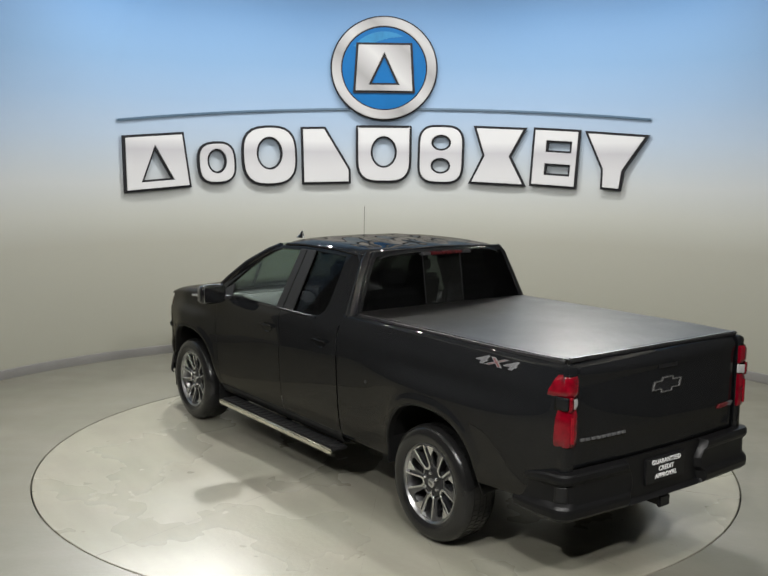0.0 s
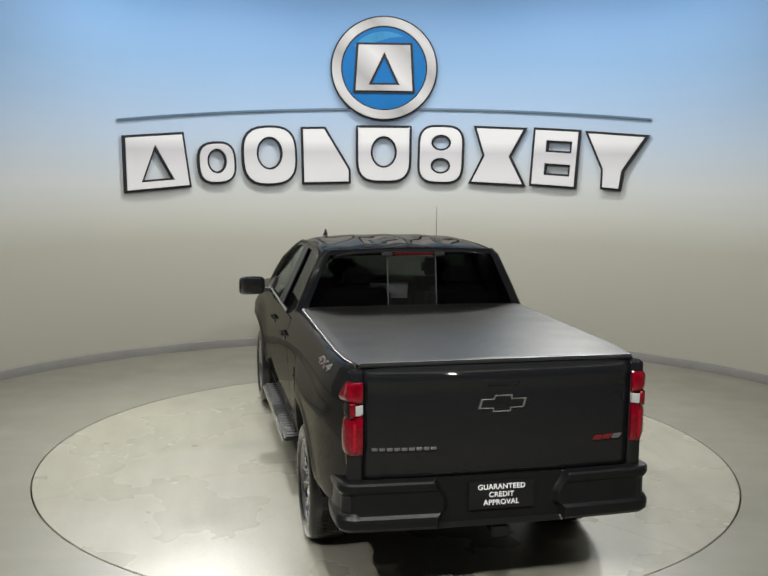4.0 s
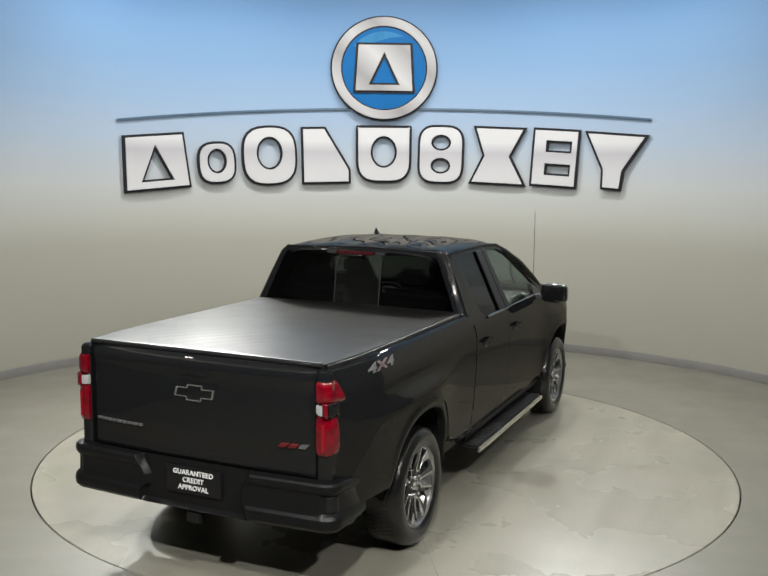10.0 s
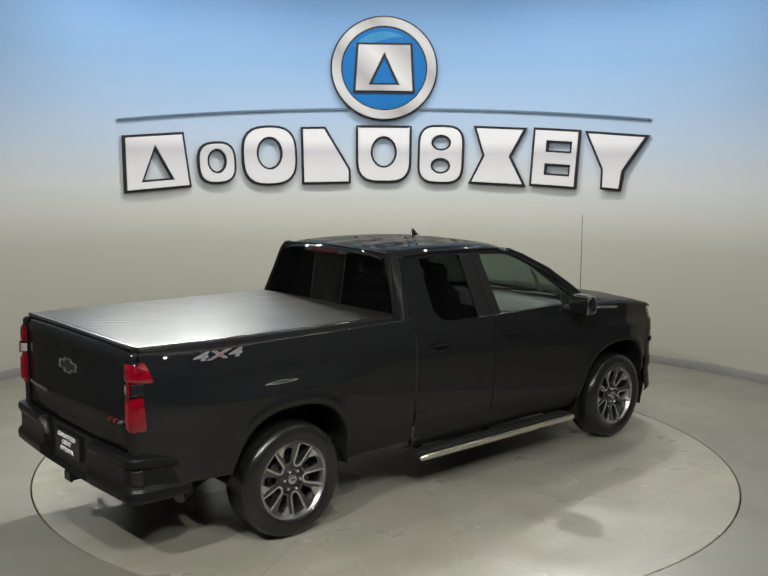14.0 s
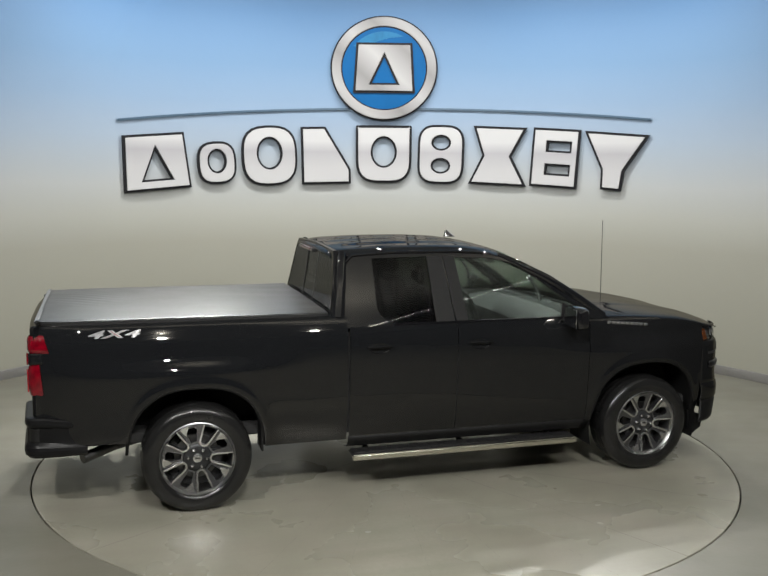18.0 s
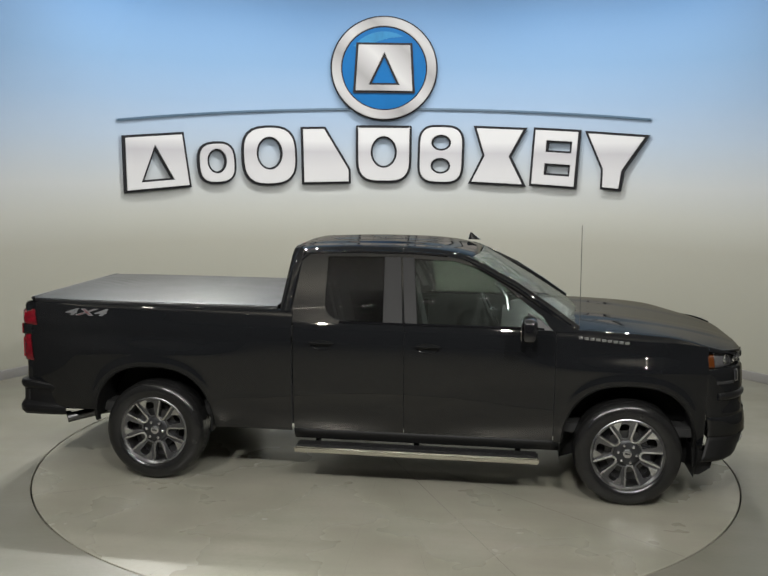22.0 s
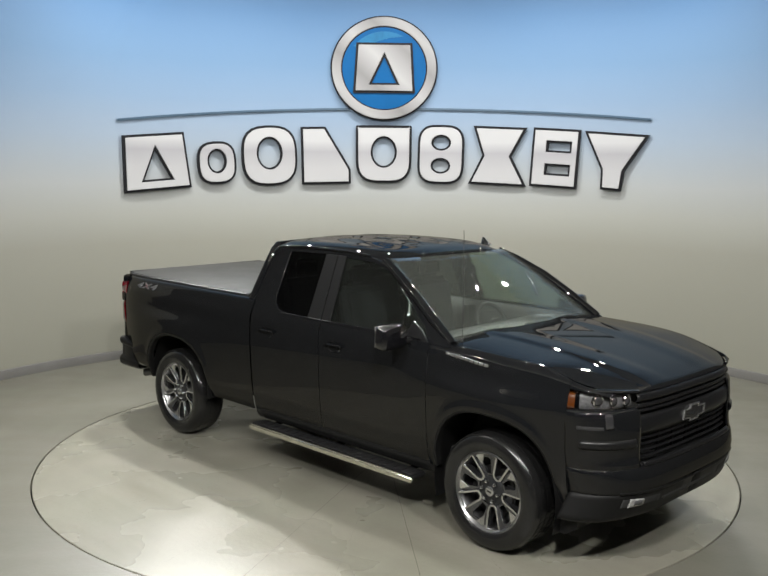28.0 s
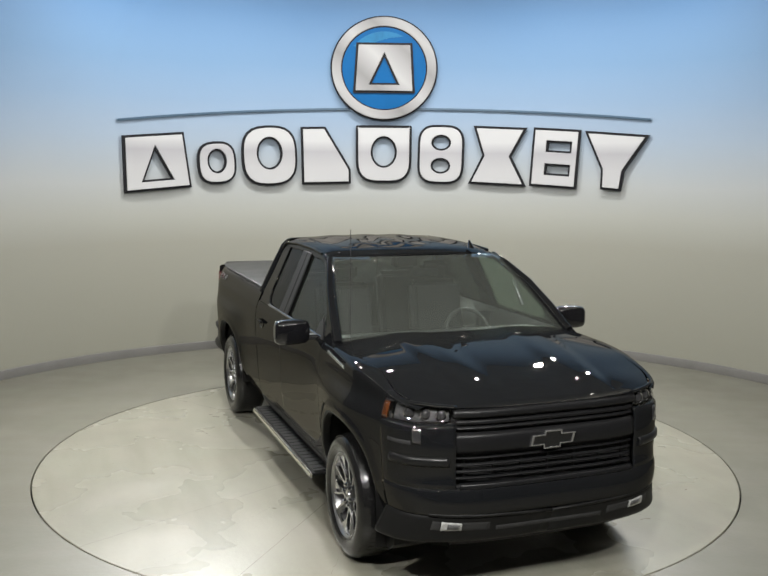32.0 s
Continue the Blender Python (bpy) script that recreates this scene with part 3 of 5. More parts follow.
def side_panel(s, x0, x1, sill, top, rows=22, roll=((0.0, 0.0),), lean=None):
    """One body panel of a side: columns of points from the sill or arch to the top edge, then a rolled edge inwards."""
    lines = []
    for x in columns(x0, x1):
        lo, hi = arch_z(x, sill(x)), top(x)
        col = []
        for k in range(rows + 1):
            z = lo + (hi - lo) * k / rows
            xx = x + (lean(z) if lean else 0.0)
            col.append((xx, s * half_width(xx, z), z))
        w = half_width(x, hi)
        for dy, dz in roll[1:] if len(roll) > 1 else ():
            k = nose_ease(x)
            col.append((x + (lean(hi) if lean else 0.0), s * (w - dy * (1 - 0.6 * k)), hi + dz * (1 - 0.65 * k)))
        lines.append(col)
    return mesh_from(*grid(lines), 40)


def fender_top(x):
    return (profile(x, [1.28, 1.6, 2.0, 2.3, 2.45, 2.6, 2.7], [1.300, 1.298, 1.280, 1.250, 1.222, 1.185, 1.155]))


def front_x(y, z):
    """The nose in plan, with a slight lean above and a tuck at the chin."""
    return nose_plan(y) - 0.10 * max(0.0, z - 0.95) + 0.03 * ease((0.80 - z) / 0.2) - 0.30 * max(0.0, 0.55 - z)


def greenhouse_y(z):
    return 0.955 - 0.45 * (z - 1.335)


def truck_body():
    for s in (-1, 1):
        # front wing, doors, bed side
        tpart("fender", side_panel(s, 1.314, 2.435, lambda x: 0.46 if x < 2 else 0.43, fender_top, 22,
              ((0, 0), (0.012, 0.016), (0.035, 0.030), (0.07, 0.038), (0.10, 0.040))), PAINT, "glossy black front fender")
        tpart("fender_tip", side_panel(s, 2.4385, 2.66, lambda x: 1.205 - 0.09 * (x - 2.42), fender_top, 5,
              ((0, 0), (0.012, 0.016), (0.035, 0.030), (0.07, 0.038), (0.10, 0.040))), PAINT, "glossy black wing tip")
        for name, x0, x1 in (("front_door", 0.161, 1.309), ("rear_door", -0.718, 0.155)):
            door = tpart(name, side_panel(s, x0, x1, lambda x: 0.475, lambda x: 1.333, 24), PAINT, "glossy black door")
            hx = 0.345 if name == "front_door" else -0.49
            y = half_width(hx, 1.17)
            recess = lathe([(0.0, 0.0), (0.045, 0.002), (0.055, 0.006)], 20)
            for v in recess.vertices:
                v.co = (hx + v.co.x * 1.5, s * (y - 0.006 + v.co.y * 1.8), 1.165 + v.co.z * 0.75)
            tpart("handle_recess", recess, GLOSS, parent=door)
            bar = cuboid((hx - 0.105, min(s * (y + 0.008), s * (y + 0.034)), 1.166), (hx + 0.105, max(s * (y + 0.008), s * (y + 0.034)), 1.196), 0.012, 3)
            tpart("door_handle", bar, PAINT, "black door handle", parent=door)
        tpart("bed_side", side_panel(s, -2.965, -0.735, lambda x: 0.45 if x > -AXLE else 0.56, lambda x: 1.395, 26,
              ((0, 0), (0.010, 0.014), (0.028, 0.022), (0.07, 0.024), (0.11, 0.022))), PAINT, "glossy black bed side")
        # round plug in the bed side
        plug = lathe([(0.0, 0.004), (0.010, 0.004), (0.014, 0.0)], 16)
        for v in plug.vertices:
            v.co = (-1.12 + v.co.x, s * (half_width(-1.12, 0.97) + v.co.y), 0.97 + v.co.z)
        if s > 0:
            tpart("body_plug", plug, DARK, "small black plug")
        for x in (-0.727, 0.158, 1.312):
            tpart("door_jamb", cuboid((x - 0.03, min(s * 0.80, s * 0.925), 0.50), (x + 0.03, max(s * 0.80, s * 0.925), 1.29), 0.004, 1), DARK, "dark door jamb")
        # sill under the doors
        rows = [[(x, s * y, z) for x in arc(-0.72, 1.36, 24)] for y, z in ((0.941, 0.472), (0.930, 0.43), (0.900, 0.385), (0.80, 0.36))]
        tpart("rocker_panel", mesh_from(*grid(rows)), SATIN, "black sill", thick=0.006)
        # arch lips and liners
        for wx in (-AXLE, AXLE):
            rows = []
            for a in arc(math.pi * 1.02, -math.pi * 0.02, 40):
                c, sn = math.cos(a), max(0.0, math.sin(a))
                n = (abs(c) ** 2.5 + sn ** 2.5) ** (-1 / 2.5)
                x, z = wx + ARCH_X * c * n, max(0.46, HUBZ + ARCH_Z * sn * n)
                w = half_width(x, z)
                rows.append([(wx + (x - wx) * k, s * (w + d), HUBZ + (z - HUBZ) * k) for k, d in ((1.025, 0.000), (1.012, 0.002), (1.0, 0.001), (0.985, -0.006), (0.975, -0.05))])
            tpart("wheel_arch_trim", mesh_from(*grid(rows)), SATIN, "satin black arch lip")
            rows = []
            low = 0.09 if wx > 0 else -0.045
            for a in arc(math.pi * (1 + low), -math.pi * low, 28):
                rows.append([(wx + 0.512 * math.cos(a), s * y, HUBZ + 0.565 * math.sin(a) * (1 + 0.10 * math.sin(2 * a) ** 2)) for y in (0.955, 0.60)])
            rows2 = [[(p[0], s * 0.60, p[2]) for p in (r[1] for r in rows)], [(wx + 0.05 * math.cos(a), s * 0.60, HUBZ + 0.05 * math.sin(a)) for a in arc(math.pi * (1 + low), -math.pi * low, 28)]]
            v1, f1 = grid(rows)
            v2, f2 = grid(rows2)
            tpart("wheel_liner", mesh_from(v1 + v2, f1 + [tuple(i + len(v1) for i in f) for f in f2]), SATIN, "dark wheel liner")

    # hood: its sides meet the wings, its front edge follows the nose
    rows = []
    for u in arc(0, 1, 34):
        row = []
        for v in arc(-1, 1, 49):
            a = abs(v)
            x0 = 1.50 - 0.17 * a * a
            y1 = 0.80 * v
            x1 = front_x(y1, 1.16) - 0.015
            x = x0 + (x1 - x0) * (1 - (1 - u) ** 1.4)
            near = nose_ease(x)
            edge = half_width(min(x, 2.66), 1.25) - 0.104 * (1 - 0.6 * near)
            y = v * (edge + (0.80 - edge) * u ** 8)
            zc = (profile(x, [1.30, 1.55, 1.9, 2.2, 2.45, 2.60, 2.70, 2.76, 2.80], [1.390, 1.385, 1.357, 1.318, 1.274, 1.240, 1.210, 1.188, 1.165]))
            ze = fender_top(x) + 0.041 * (1 - 0.65 * near)
            k = min(1, max(0, (1 - u) / 0.25))
            z = zc + (ze - zc) * a ** 3.4 + k * (0.007 * ease((0.58 - 0.10 * u - abs(y)) / 0.05) - 0.007 * ease((0.38 - 0.08 * u - abs(y)) / 0.14))
            row.append((x, y, z - 0.012 * max(0, u - 0.95) / 0.05))
        rows.append(row)
    tpart("hood", mesh_from(*grid(rows), 50), PAINT, "glossy black hood with two raised ridges")
    # cowl under the windscreen, with two wipers
    rows = [[(1.30 + 0.24 * t - 0.14 * (abs(y) / 0.87) ** 2, y, 1.315 + 0.012 * t) for y in arc(-0.86, 0.86, 17)] for t in (0, 0.5, 1)]
    tpart("cowl", mesh_from(*grid(rows)), PLASTIC, "black plastic cowl", thick=0.01)
    for y0, y1 in ((0.62, 0.02), (-0.02, -0.62)):
        tpart("wiper", tube([(1.46, y0, 1.335), (1.43, (y0 + y1) / 2, 1.358), (1.40, y1, 1.365)], 0.009, 6), PLASTIC, "black wiper")

    # cab sides: a frame with two window openings each side
    rear_win = [(-0.478, 1.818), (-0.023, 1.826), (-0.004, 1.352), (-0.30, 1.352), (-0.40, 1.368), (-0.455, 1.41), (-0.478, 1.47)]
    front_win = [(0.196, 1.822), (0.52, 1.812), (0.68, 1.775), (0.80, 1.715), (1.20, 1.432), (1.245, 1.365), (1.22, 1.345), (0.249, 1.350)]
    frame_loop = [(-0.735, 1.325), (-0.748, 1.42), (-0.735, 1.62), (-0.705, 1.79), (-0.66, 1.848), (-0.3, 1.868), (0.2, 1.867), (0.46, 1.852), (0.64, 1.812), (0.84, 1.725), (1.50, 1.325)]

    def grow(loop, d):
        c = Vector((sum(p[0] for p in loop) / len(loop), sum(p[1] for p in loop) / len(loop)))
        return [tuple(c + (Vector(p) - c) * (1 + d)) for p in loop]
    for s in (-1, 1):
        tpart("cab_side_frame", outline([frame_loop, grow(rear_win, 0.05), grow(front_win, 0.035)], 0.03, lambda u, v, w, s=s: (u, s * (greenhouse_y(v) - 0.016 + w), v), 0.004), PAINT, "glossy black window surround")
        for loop, mat, lab in ((rear_win, TINT, "dark tinted side window"), (front_win, SIDEGLASS, "clear greenish side window")):
            pane = tpart("side_window", outline([grow(loop, 0.05)], 0.004, lambda u, v, w, s=s: (u, s * (greenhouse_y(v) - 0.012 + w), v)), mat, lab)
            pane.visible_shadow = False
        # satin pillar covers between the doors
        for xa, xb, xc, xd in ((-0.012, 0.138, 0.094, -0.030), (0.158, 0.252, 0.200, 0.112)):
            tpart("pillar_cover", outline([[(xa, 1.345), (xb, 1.342), (xc, 1.838), (xd, 1.838)]], 0.008, lambda u, v, w, s=s: (u, s * (greenhouse_y(v) + 0.006 + w), v), 0.002), SATIN, "satin grey-black pillar cover")
        # belt seal
        tpart("window_seal", mesh_from(*grid([[(x, s * (greenhouse_y(1.34) + dy), z) for x in arc(-0.36, 1.22, 20)] for dy, z in ((0.004, 1.352), (0.014, 1.348), (0.016, 1.336), (0.006, 1.33))])), GLOSS, "black window seal")
        # A pillar
        tpart("windscreen_pillar", tube([(0.60, s * 0.70, 1.832), (0.74, s * 0.745, 1.775), (1.0, s * 0.82, 1.645), (1.25, s * 0.875, 1.485), (1.47, s * 0.915, 1.335)], [0.03, 0.034, 0.036, 0.038, 0.036], 10), PAINT, "glossy black windscreen pillar")
        tpart("drip_rail", tube([(x, s * (greenhouse_y(z) + 0.004), z + 0.006) for x, z in ((-0.70, 1.80), (-0.64, 1.852), (-0.3, 1.870), (0.2, 1.869), (0.46, 1.854))], 0.012, 8), PAINT, "roof edge moulding")
        tpart("cab_corner", tube([(-0.79, s * 0.87, 0.60), (-0.795, s * 0.90, 1.2), (-0.79, s * 0.885, 1.40), (-0.755, s * 0.80, 1.62), (-0.725, s * 0.715, 1.82), (-0.71, s * 0.675, 1.872)], [0.06, 0.06, 0.06, 0.05, 0.042, 0.03], 12), PAINT, "glossy black cab corner")
    # roof with shallow ribs
    rows = []
    for x in arc(-0.83, 0.70, 34):
        row = []
        for y in arc(-0.715, 0.715, 49):
            a = abs(y) / 0.715
            z = (profile(x, [-0.83, -0.74, -0.5, -0.1, 0.3, 0.55, 0.70], [1.872, 1.900, 1.920, 1.929, 1.921, 1.895, 1.856]))
            z -= 0.02 * a ** 2 + 0.038 * a ** 8
            k = min(1, max(0, (x + 0.74) / 0.1)) * min(1, max(0, (0.46 - x) / 0.12))
            z += 0.0035 * k * math.cos(y * 2 * math.pi / 0.31)
            narrow = 1 - 0.09 * max(0, (-0.62 - x) / 0.21) ** 2 - 0.05 * max(0, (x - 0.45) / 0.25) ** 2
            row.append((x + 0.05 * a ** 4 * max(0, (-0.6 - x) / 0.23) - 0.05 * a ** 4 * max(0, (x - 0.4) / 0.3), y * narrow, z))
        rows.append(row)
    tpart("roof", mesh_from(*grid(rows), 50), PAINT, "glossy black ribbed roof", thick=0.01)
    # windscreen
    rows = []
    for t in arc(0, 1, 14):
        row = []
        for u in arc(-1, 1, 25):
            w = 0.70 + 0.205 * t
            bow = 0.13 * (1 - u * u) * (0.45 + 0.55 * t)
            row.append((0.655 + 0.80 * t + bow, u * w, 1.850 - 0.515 * t - 0.03 * math.sin(math.pi * t) * -0.6))
        rows.append(row)
    tpart("windscreen", mesh_from(*grid(rows), 60), CLEAR, "clear windscreen", thick=0.006).visible_shadow = False
    # cab back: frame, three panes and the high brake lamp
    def back_x(z):
        return -0.855 + 0.075 * (z - 1.40) / 0.48
    outer = [(-0.90, 1.02), (0.90, 1.02), (0.885, 1.40), (0.80, 1.62), (0.715, 1.83), (0.66, 1.885), (0.0, 1.905), (-0.66, 1.885), (-0.715, 1.83), (-0.80, 1.62), (-0.885, 1.40)]
    hole = [(-0.845, 1.44), (0.845, 1.44), (0.815, 1.52), (0.695, 1.80), (0.665, 1.848), (-0.665, 1.848), (-0.695, 1.80), (-0.815, 1.52)]
    tpart("cab_back", outline([outer, hole], 0.03, lambda u, v, w: (back_x(v) + w + 0.02, u, v), 0.004), PAINT, "glossy black cab back")
    for lo0, hi0, lo1, hi1, nm in ((-0.85, -0.20, -0.668, -0.20, "rear_window"), (-0.20, 0.20, -0.20, 0.20, "sliding_window"), (0.20, 0.85, 0.20, 0.668, "rear_window")):
        pane = tpart(nm, outline([[(lo0, 1.436), (hi0, 1.436), (hi1, 1.850), (lo1, 1.850)]], 0.004, lambda u, v, w, nm=nm: (back_x(v) + (0.006 if nm == "rear_window" else 0.011) + w, u, v)), TINT if nm == "rear_window" else SLIDER, "dark tinted rear window")
        pane.visible_shadow = False
    for y in (-0.2, 0.2):
        tpart("window_bar", outline([[(y - 0.005, 1.44), (y + 0.005, 1.44), (y + 0.005, 1.846), (y - 0.005, 1.846)]], 0.006, lambda u, v, w: (back_x(v) + 0.006 + w, u, v)), STEPBLACK)
    lampbar = tpart("high_brake_lamp", cuboid((-0.862, -0.165, 1.848), (-0.80, 0.165, 1.872), 0.008), BRAKELENS, "red high brake lamp")
    for y in (-0.215, 0.215):
        tpart("cargo_lamp", cuboid((-0.860, y - 0.045, 1.846), (-0.80, y + 0.045, 1.873), 0.008), DARKLENS, "clear cargo lamp", parent=lampbar)


truck_body()


def gate_x(y):
    return -2.977 - 0.045 * (1 - (abs(y) / 0.83) ** 4)


def truck_rear():
    # tailgate: outer skin with a rolled top and a shallow pressing
    rows = []
    for z in list(arc(0.775, 1.36, 20)) + [1.385, 1.405, 1.418, 1.422]:
        row = []
        for y in arc(-0.812, 0.812, 41):
            x = -2.975 - 0.045 * (1 - (abs(y) / 0.83) ** 4)
            x += 0.012 * min(1, max(0, (0.95 - z) / 0.06)) * min(1, max(0, (0.74 - abs(y)) / 0.06))
            x -= 0.010 * math.exp(-((z - 1.36) / 0.035) ** 2)
            if z > 1.38:
                x += ((z - 1.38) / 0.042) ** 2 * 0.05
            row.append((x, y, z))
        rows.append(row)
    gate = tpart("tailgate", mesh_from(*grid(rows), 50), PAINT, "glossy black tailgate", thick=0.01)
    tpart("tailgate_handle", cuboid((-3.034, -0.105, 1.300), (-3.012, 0.105, 1.345), 0.010), GRILLE, "black tailgate handle", parent=gate)
    # plain cross-shaped emblem: dark centre with a silver edge
    def emblem(k):
        return [(-0.15 * k, -0.028 * k), (-0.06 * k, -0.028 * k), (-0.06 * k, -0.05 * k), (0.05 * k, -0.05 * k), (0.055 * k, -0.028 * k), (0.135 * k, -0.028 * k), (0.15 * k, 0.028 * k), (0.06 * k, 0.028 * k), (0.06 * k, 0.05 * k), (-0.05 * k, 0.05 * k), (-0.055 * k, 0.028 * k), (-0.135 * k, 0.028 * k)]
    tpart("emblem", outline([emblem(0.96), emblem(0.895)], 0.012, lambda u, v, w: (-3.026 + w, -u, 1.20 + v), 0.002), EDGE, "silver emblem edge", parent=gate)
    tpart("emblem_field", outline([emblem(0.895)], 0.008, lambda u, v, w: (-3.024 + w, -u, 1.20 + v)), GLOSS, "black emblem field", parent=gate)
    # unreadable small lettering as plain bars
    for k in range(9):
        y = 0.765 - 0.0425 * k
        gx = gate_x(y)
        tpart("badge_bar", cuboid((gx - 0.014, y - 0.034, 0.944), (gx + 0.01, y, 0.961), 0.002, 1), BADGE, "small grey badge bar", parent=gate)
    for k in range(3):
        y = -0.585 - 0.062 * k
        gx = gate_x(y)
        bar = cuboid((gx - 0.014, y - 0.05, 0.948), (gx + 0.01, y, 0.974), 0.002, 1)
        for v in bar.vertices:
            v.co.y -= 0.9 * (v.co.z - 0.961)
        tpart("badge_bar", bar, BADGERED if k < 2 else BADGE, "small red and grey badge bar", parent=gate)
    for s in (-1, 1):
        # corner post and lamp
        rows = []
        for z, roll_in in [(z, 0.0) for z in arc(0.775, 1.39, 20)] + [(1.404, 0.004), (1.415, 0.016), (1.419, 0.045)]:
            rows.append([(x + roll_in, s * (y - (roll_in if y > 0.88 else 0)), z) for x, y in ((-2.95, 0.8155), (-2.994, 0.8165), (-3.006, 0.83), (-3.004, 0.862), (-2.996, 0.888), (-2.978, 0.906), (-2.945, half_width(-2.945, z) + 0.001))])
        tpart("corner_post", mesh_from(*grid(rows), 30), PAINT, "black bed corner")
        for nm, z0, z1, mat, lab, xin in (("tail_lamp", 0.928, 1.155, REDLENS, "red tail lamp", -2.925), ("reverse_lamp", 1.162, 1.222, CLEARLENS, "clear reversing lamp", -2.93), ("tail_lamp", 1.228, 1.352, REDLENS, "red tail lamp", -2.915)):
            rows = []
            for z in arc(z0, z1, 9):
                t = (z - z0) / (z1 - z0)
                e = 0.012 * (1 - min(1, min(t, 1 - t) * 6))
                xi = xin + (0.04 * (1 - t) if z0 > 1.19 else 0.0) - (0.02 * t if z0 < 1 else 0)
                rows.append([(x + (e if i < 5 else 0), s * (y - (e if i > 3 else 0)), z) for i, (x, y) in enumerate(((-2.96, 0.816), (-3.018, 0.822), (-3.026, 0.852), (-3.02, 0.888), (-2.995, 0.914), (-2.95, half_width(-2.95, z) + 0.014), ((xi - 2.95) / 2, half_width((xi - 2.95) / 2, z) + 0.012), (xi, half_width(xi, z) + 0.010), (xi, half_width(xi, z) - 0.02)))])
            if nm == "reverse_lamp":
                strip = [[(-3.026 + 0.25 * max(0.0, y - 0.885), s * y, r[0][2] + (0.012 if r is rows[-1] else -0.012 if r is rows[0] else 0.0)) for y in (0.868, 0.885, 0.899)] for r in rows]
                tpart("tail_lamp", mesh_from(*grid(strip), 50), REDLENS, "red tail lamp", thick=0.008)
                rows = [r[:2] + [(-3.026, s * 0.845, r[2][2]), (-3.027, s * 0.866, r[2][2])] for r in rows]
            ob = tpart(nm, mesh_from(*grid(rows), 50), mat, lab)
        # brighter guides inside the red lenses
        for lo, hi in ((0.955, 1.115),):
            loops = [[(0.862, lo), (0.88, lo), (0.88, hi), (0.862, hi)]]
            tpart("lamp_guide", outline(loops, 0.006, lambda u, v, w, s=s: (-3.0275 + 0.09 * max(0.0, u - 0.86) + w, s * u, v), 0.001), REDELEMENT, "bright red light guide")
        # glass-dark insert in front of the reversing lamp
        rows = [[(x, s * y, z) for x, y in ((-3.016, 0.900), (-3.004, 0.906), (-2.988, 0.912), (-2.95, half_width(-2.95, z) + 0.005), (-2.925, half_width(-2.925, z) + 0.002))] for z in (1.152, 1.17, 1.21, 1.231)]
        tpart("lamp_surround", mesh_from(*grid(rows)), PAINT, "black lamp surround", thick=0.006)
    # bumper: one sweep round both corners, with a stepped recess for the plate
    half = [(-2.64, 0.952), (-2.72, 0.962), (-2.80, 0.966), (-2.88, 0.966), (-2.93, 0.963)]
    half += [(-2.96 - 0.10 * math.sin(a), 0.862 + 0.10 * math.cos(a)) for a in arc(0, math.pi / 2, 13)]
    half += [(-3.06 - 0.03 * (1 - (y / 0.862) ** 2), y) for y in arc(0.845, 0.0, 150)]
    path = [Vector(p) for p in half] + [Vector((p[0], -p[1])) for p in half[-2::-1]]

    def bumper_row(i, shape):
        """One column of the bumper: a slanted recess round the plate, a hollow step at each corner."""
        p, d = path[i], path[min(i + 1, len(path) - 1)] - path[max(i - 1, 0)]
        out_dir = Vector((d.y, -d.x)).normalized()
        rise = 0.05 * max(0.0, (p.x + 2.93) / 0.29)
        k = min(i, len(path) - 1 - i)
        corner = ease((k - 2) / 3) * ease((18 - k) / 4)
        near = abs(p.y) / 0.32 if abs(p.y) < 0.32 else max(0.0, (0.6 - abs(p.y)) / 0.28)
        dip = ease((0.32 - abs(p.y)) / 0.04 + 0.5)
        row = []
        for depth, drop, edge in shape:
            depth += (0.055 - depth if depth < 0.055 and drop < 0.28 else 0.0) * dip
            if 0.075 < drop < 0.19 and depth < 0.05:
                depth += 0.014 * corner
            q = p - out_dir * depth
            shift = math.copysign((edge - 0.32) * near, p.y) if edge else 0.0
            row.append((q.x, q.y + shift, 0.775 - drop - rise * (1 - drop / 0.3) + 0.05 * rise))
        return row
    shape = ((0.16, 0.0, 0.40), (0.035, 0.0, 0.40), (0.012, 0.004, 0.40), (0.002, 0.015, 0.40), (0.0, 0.04, 0.39), (0.004, 0.055, 0.38), (0.012, 0.068, 0.37), (0.013, 0.08, 0.36), (0.014, 0.12, 0.34), (0.012, 0.18, 0.30), (0.008, 0.195, 0.285), (-0.004, 0.213, 0.265), (-0.008, 0.235, 0.26), (-0.004, 0.268, 0.258), (0.016, 0.29, 0.256), (0.16, 0.295, 0.0))
    bumper = tpart("rear_bumper", mesh_from(*grid([bumper_row(i, shape) for i in range(len(path))]), 16), BUMPER, "black rear bumper with corner steps")
    pocket = ((0.012, 0.082, 0.0), (0.0135, 0.09, 0.0), (0.0115, 0.17, 0.0), (0.010, 0.178, 0.0))
    for span in (range(5, 15), range(len(path) - 15, len(path) - 5)):
        tpart("bumper_step", mesh_from(*grid([bumper_row(i, pocket) for i in span])), STEPBLACK, "dark corner step opening", parent=bumper, thick=0.003)
    plate = tpart("dealer_plate", cuboid((-3.052, -0.20, 0.572), (-3.03, 0.20, 0.738), 0.004), GRILLE, "black plate with white lettering", parent=bumper)
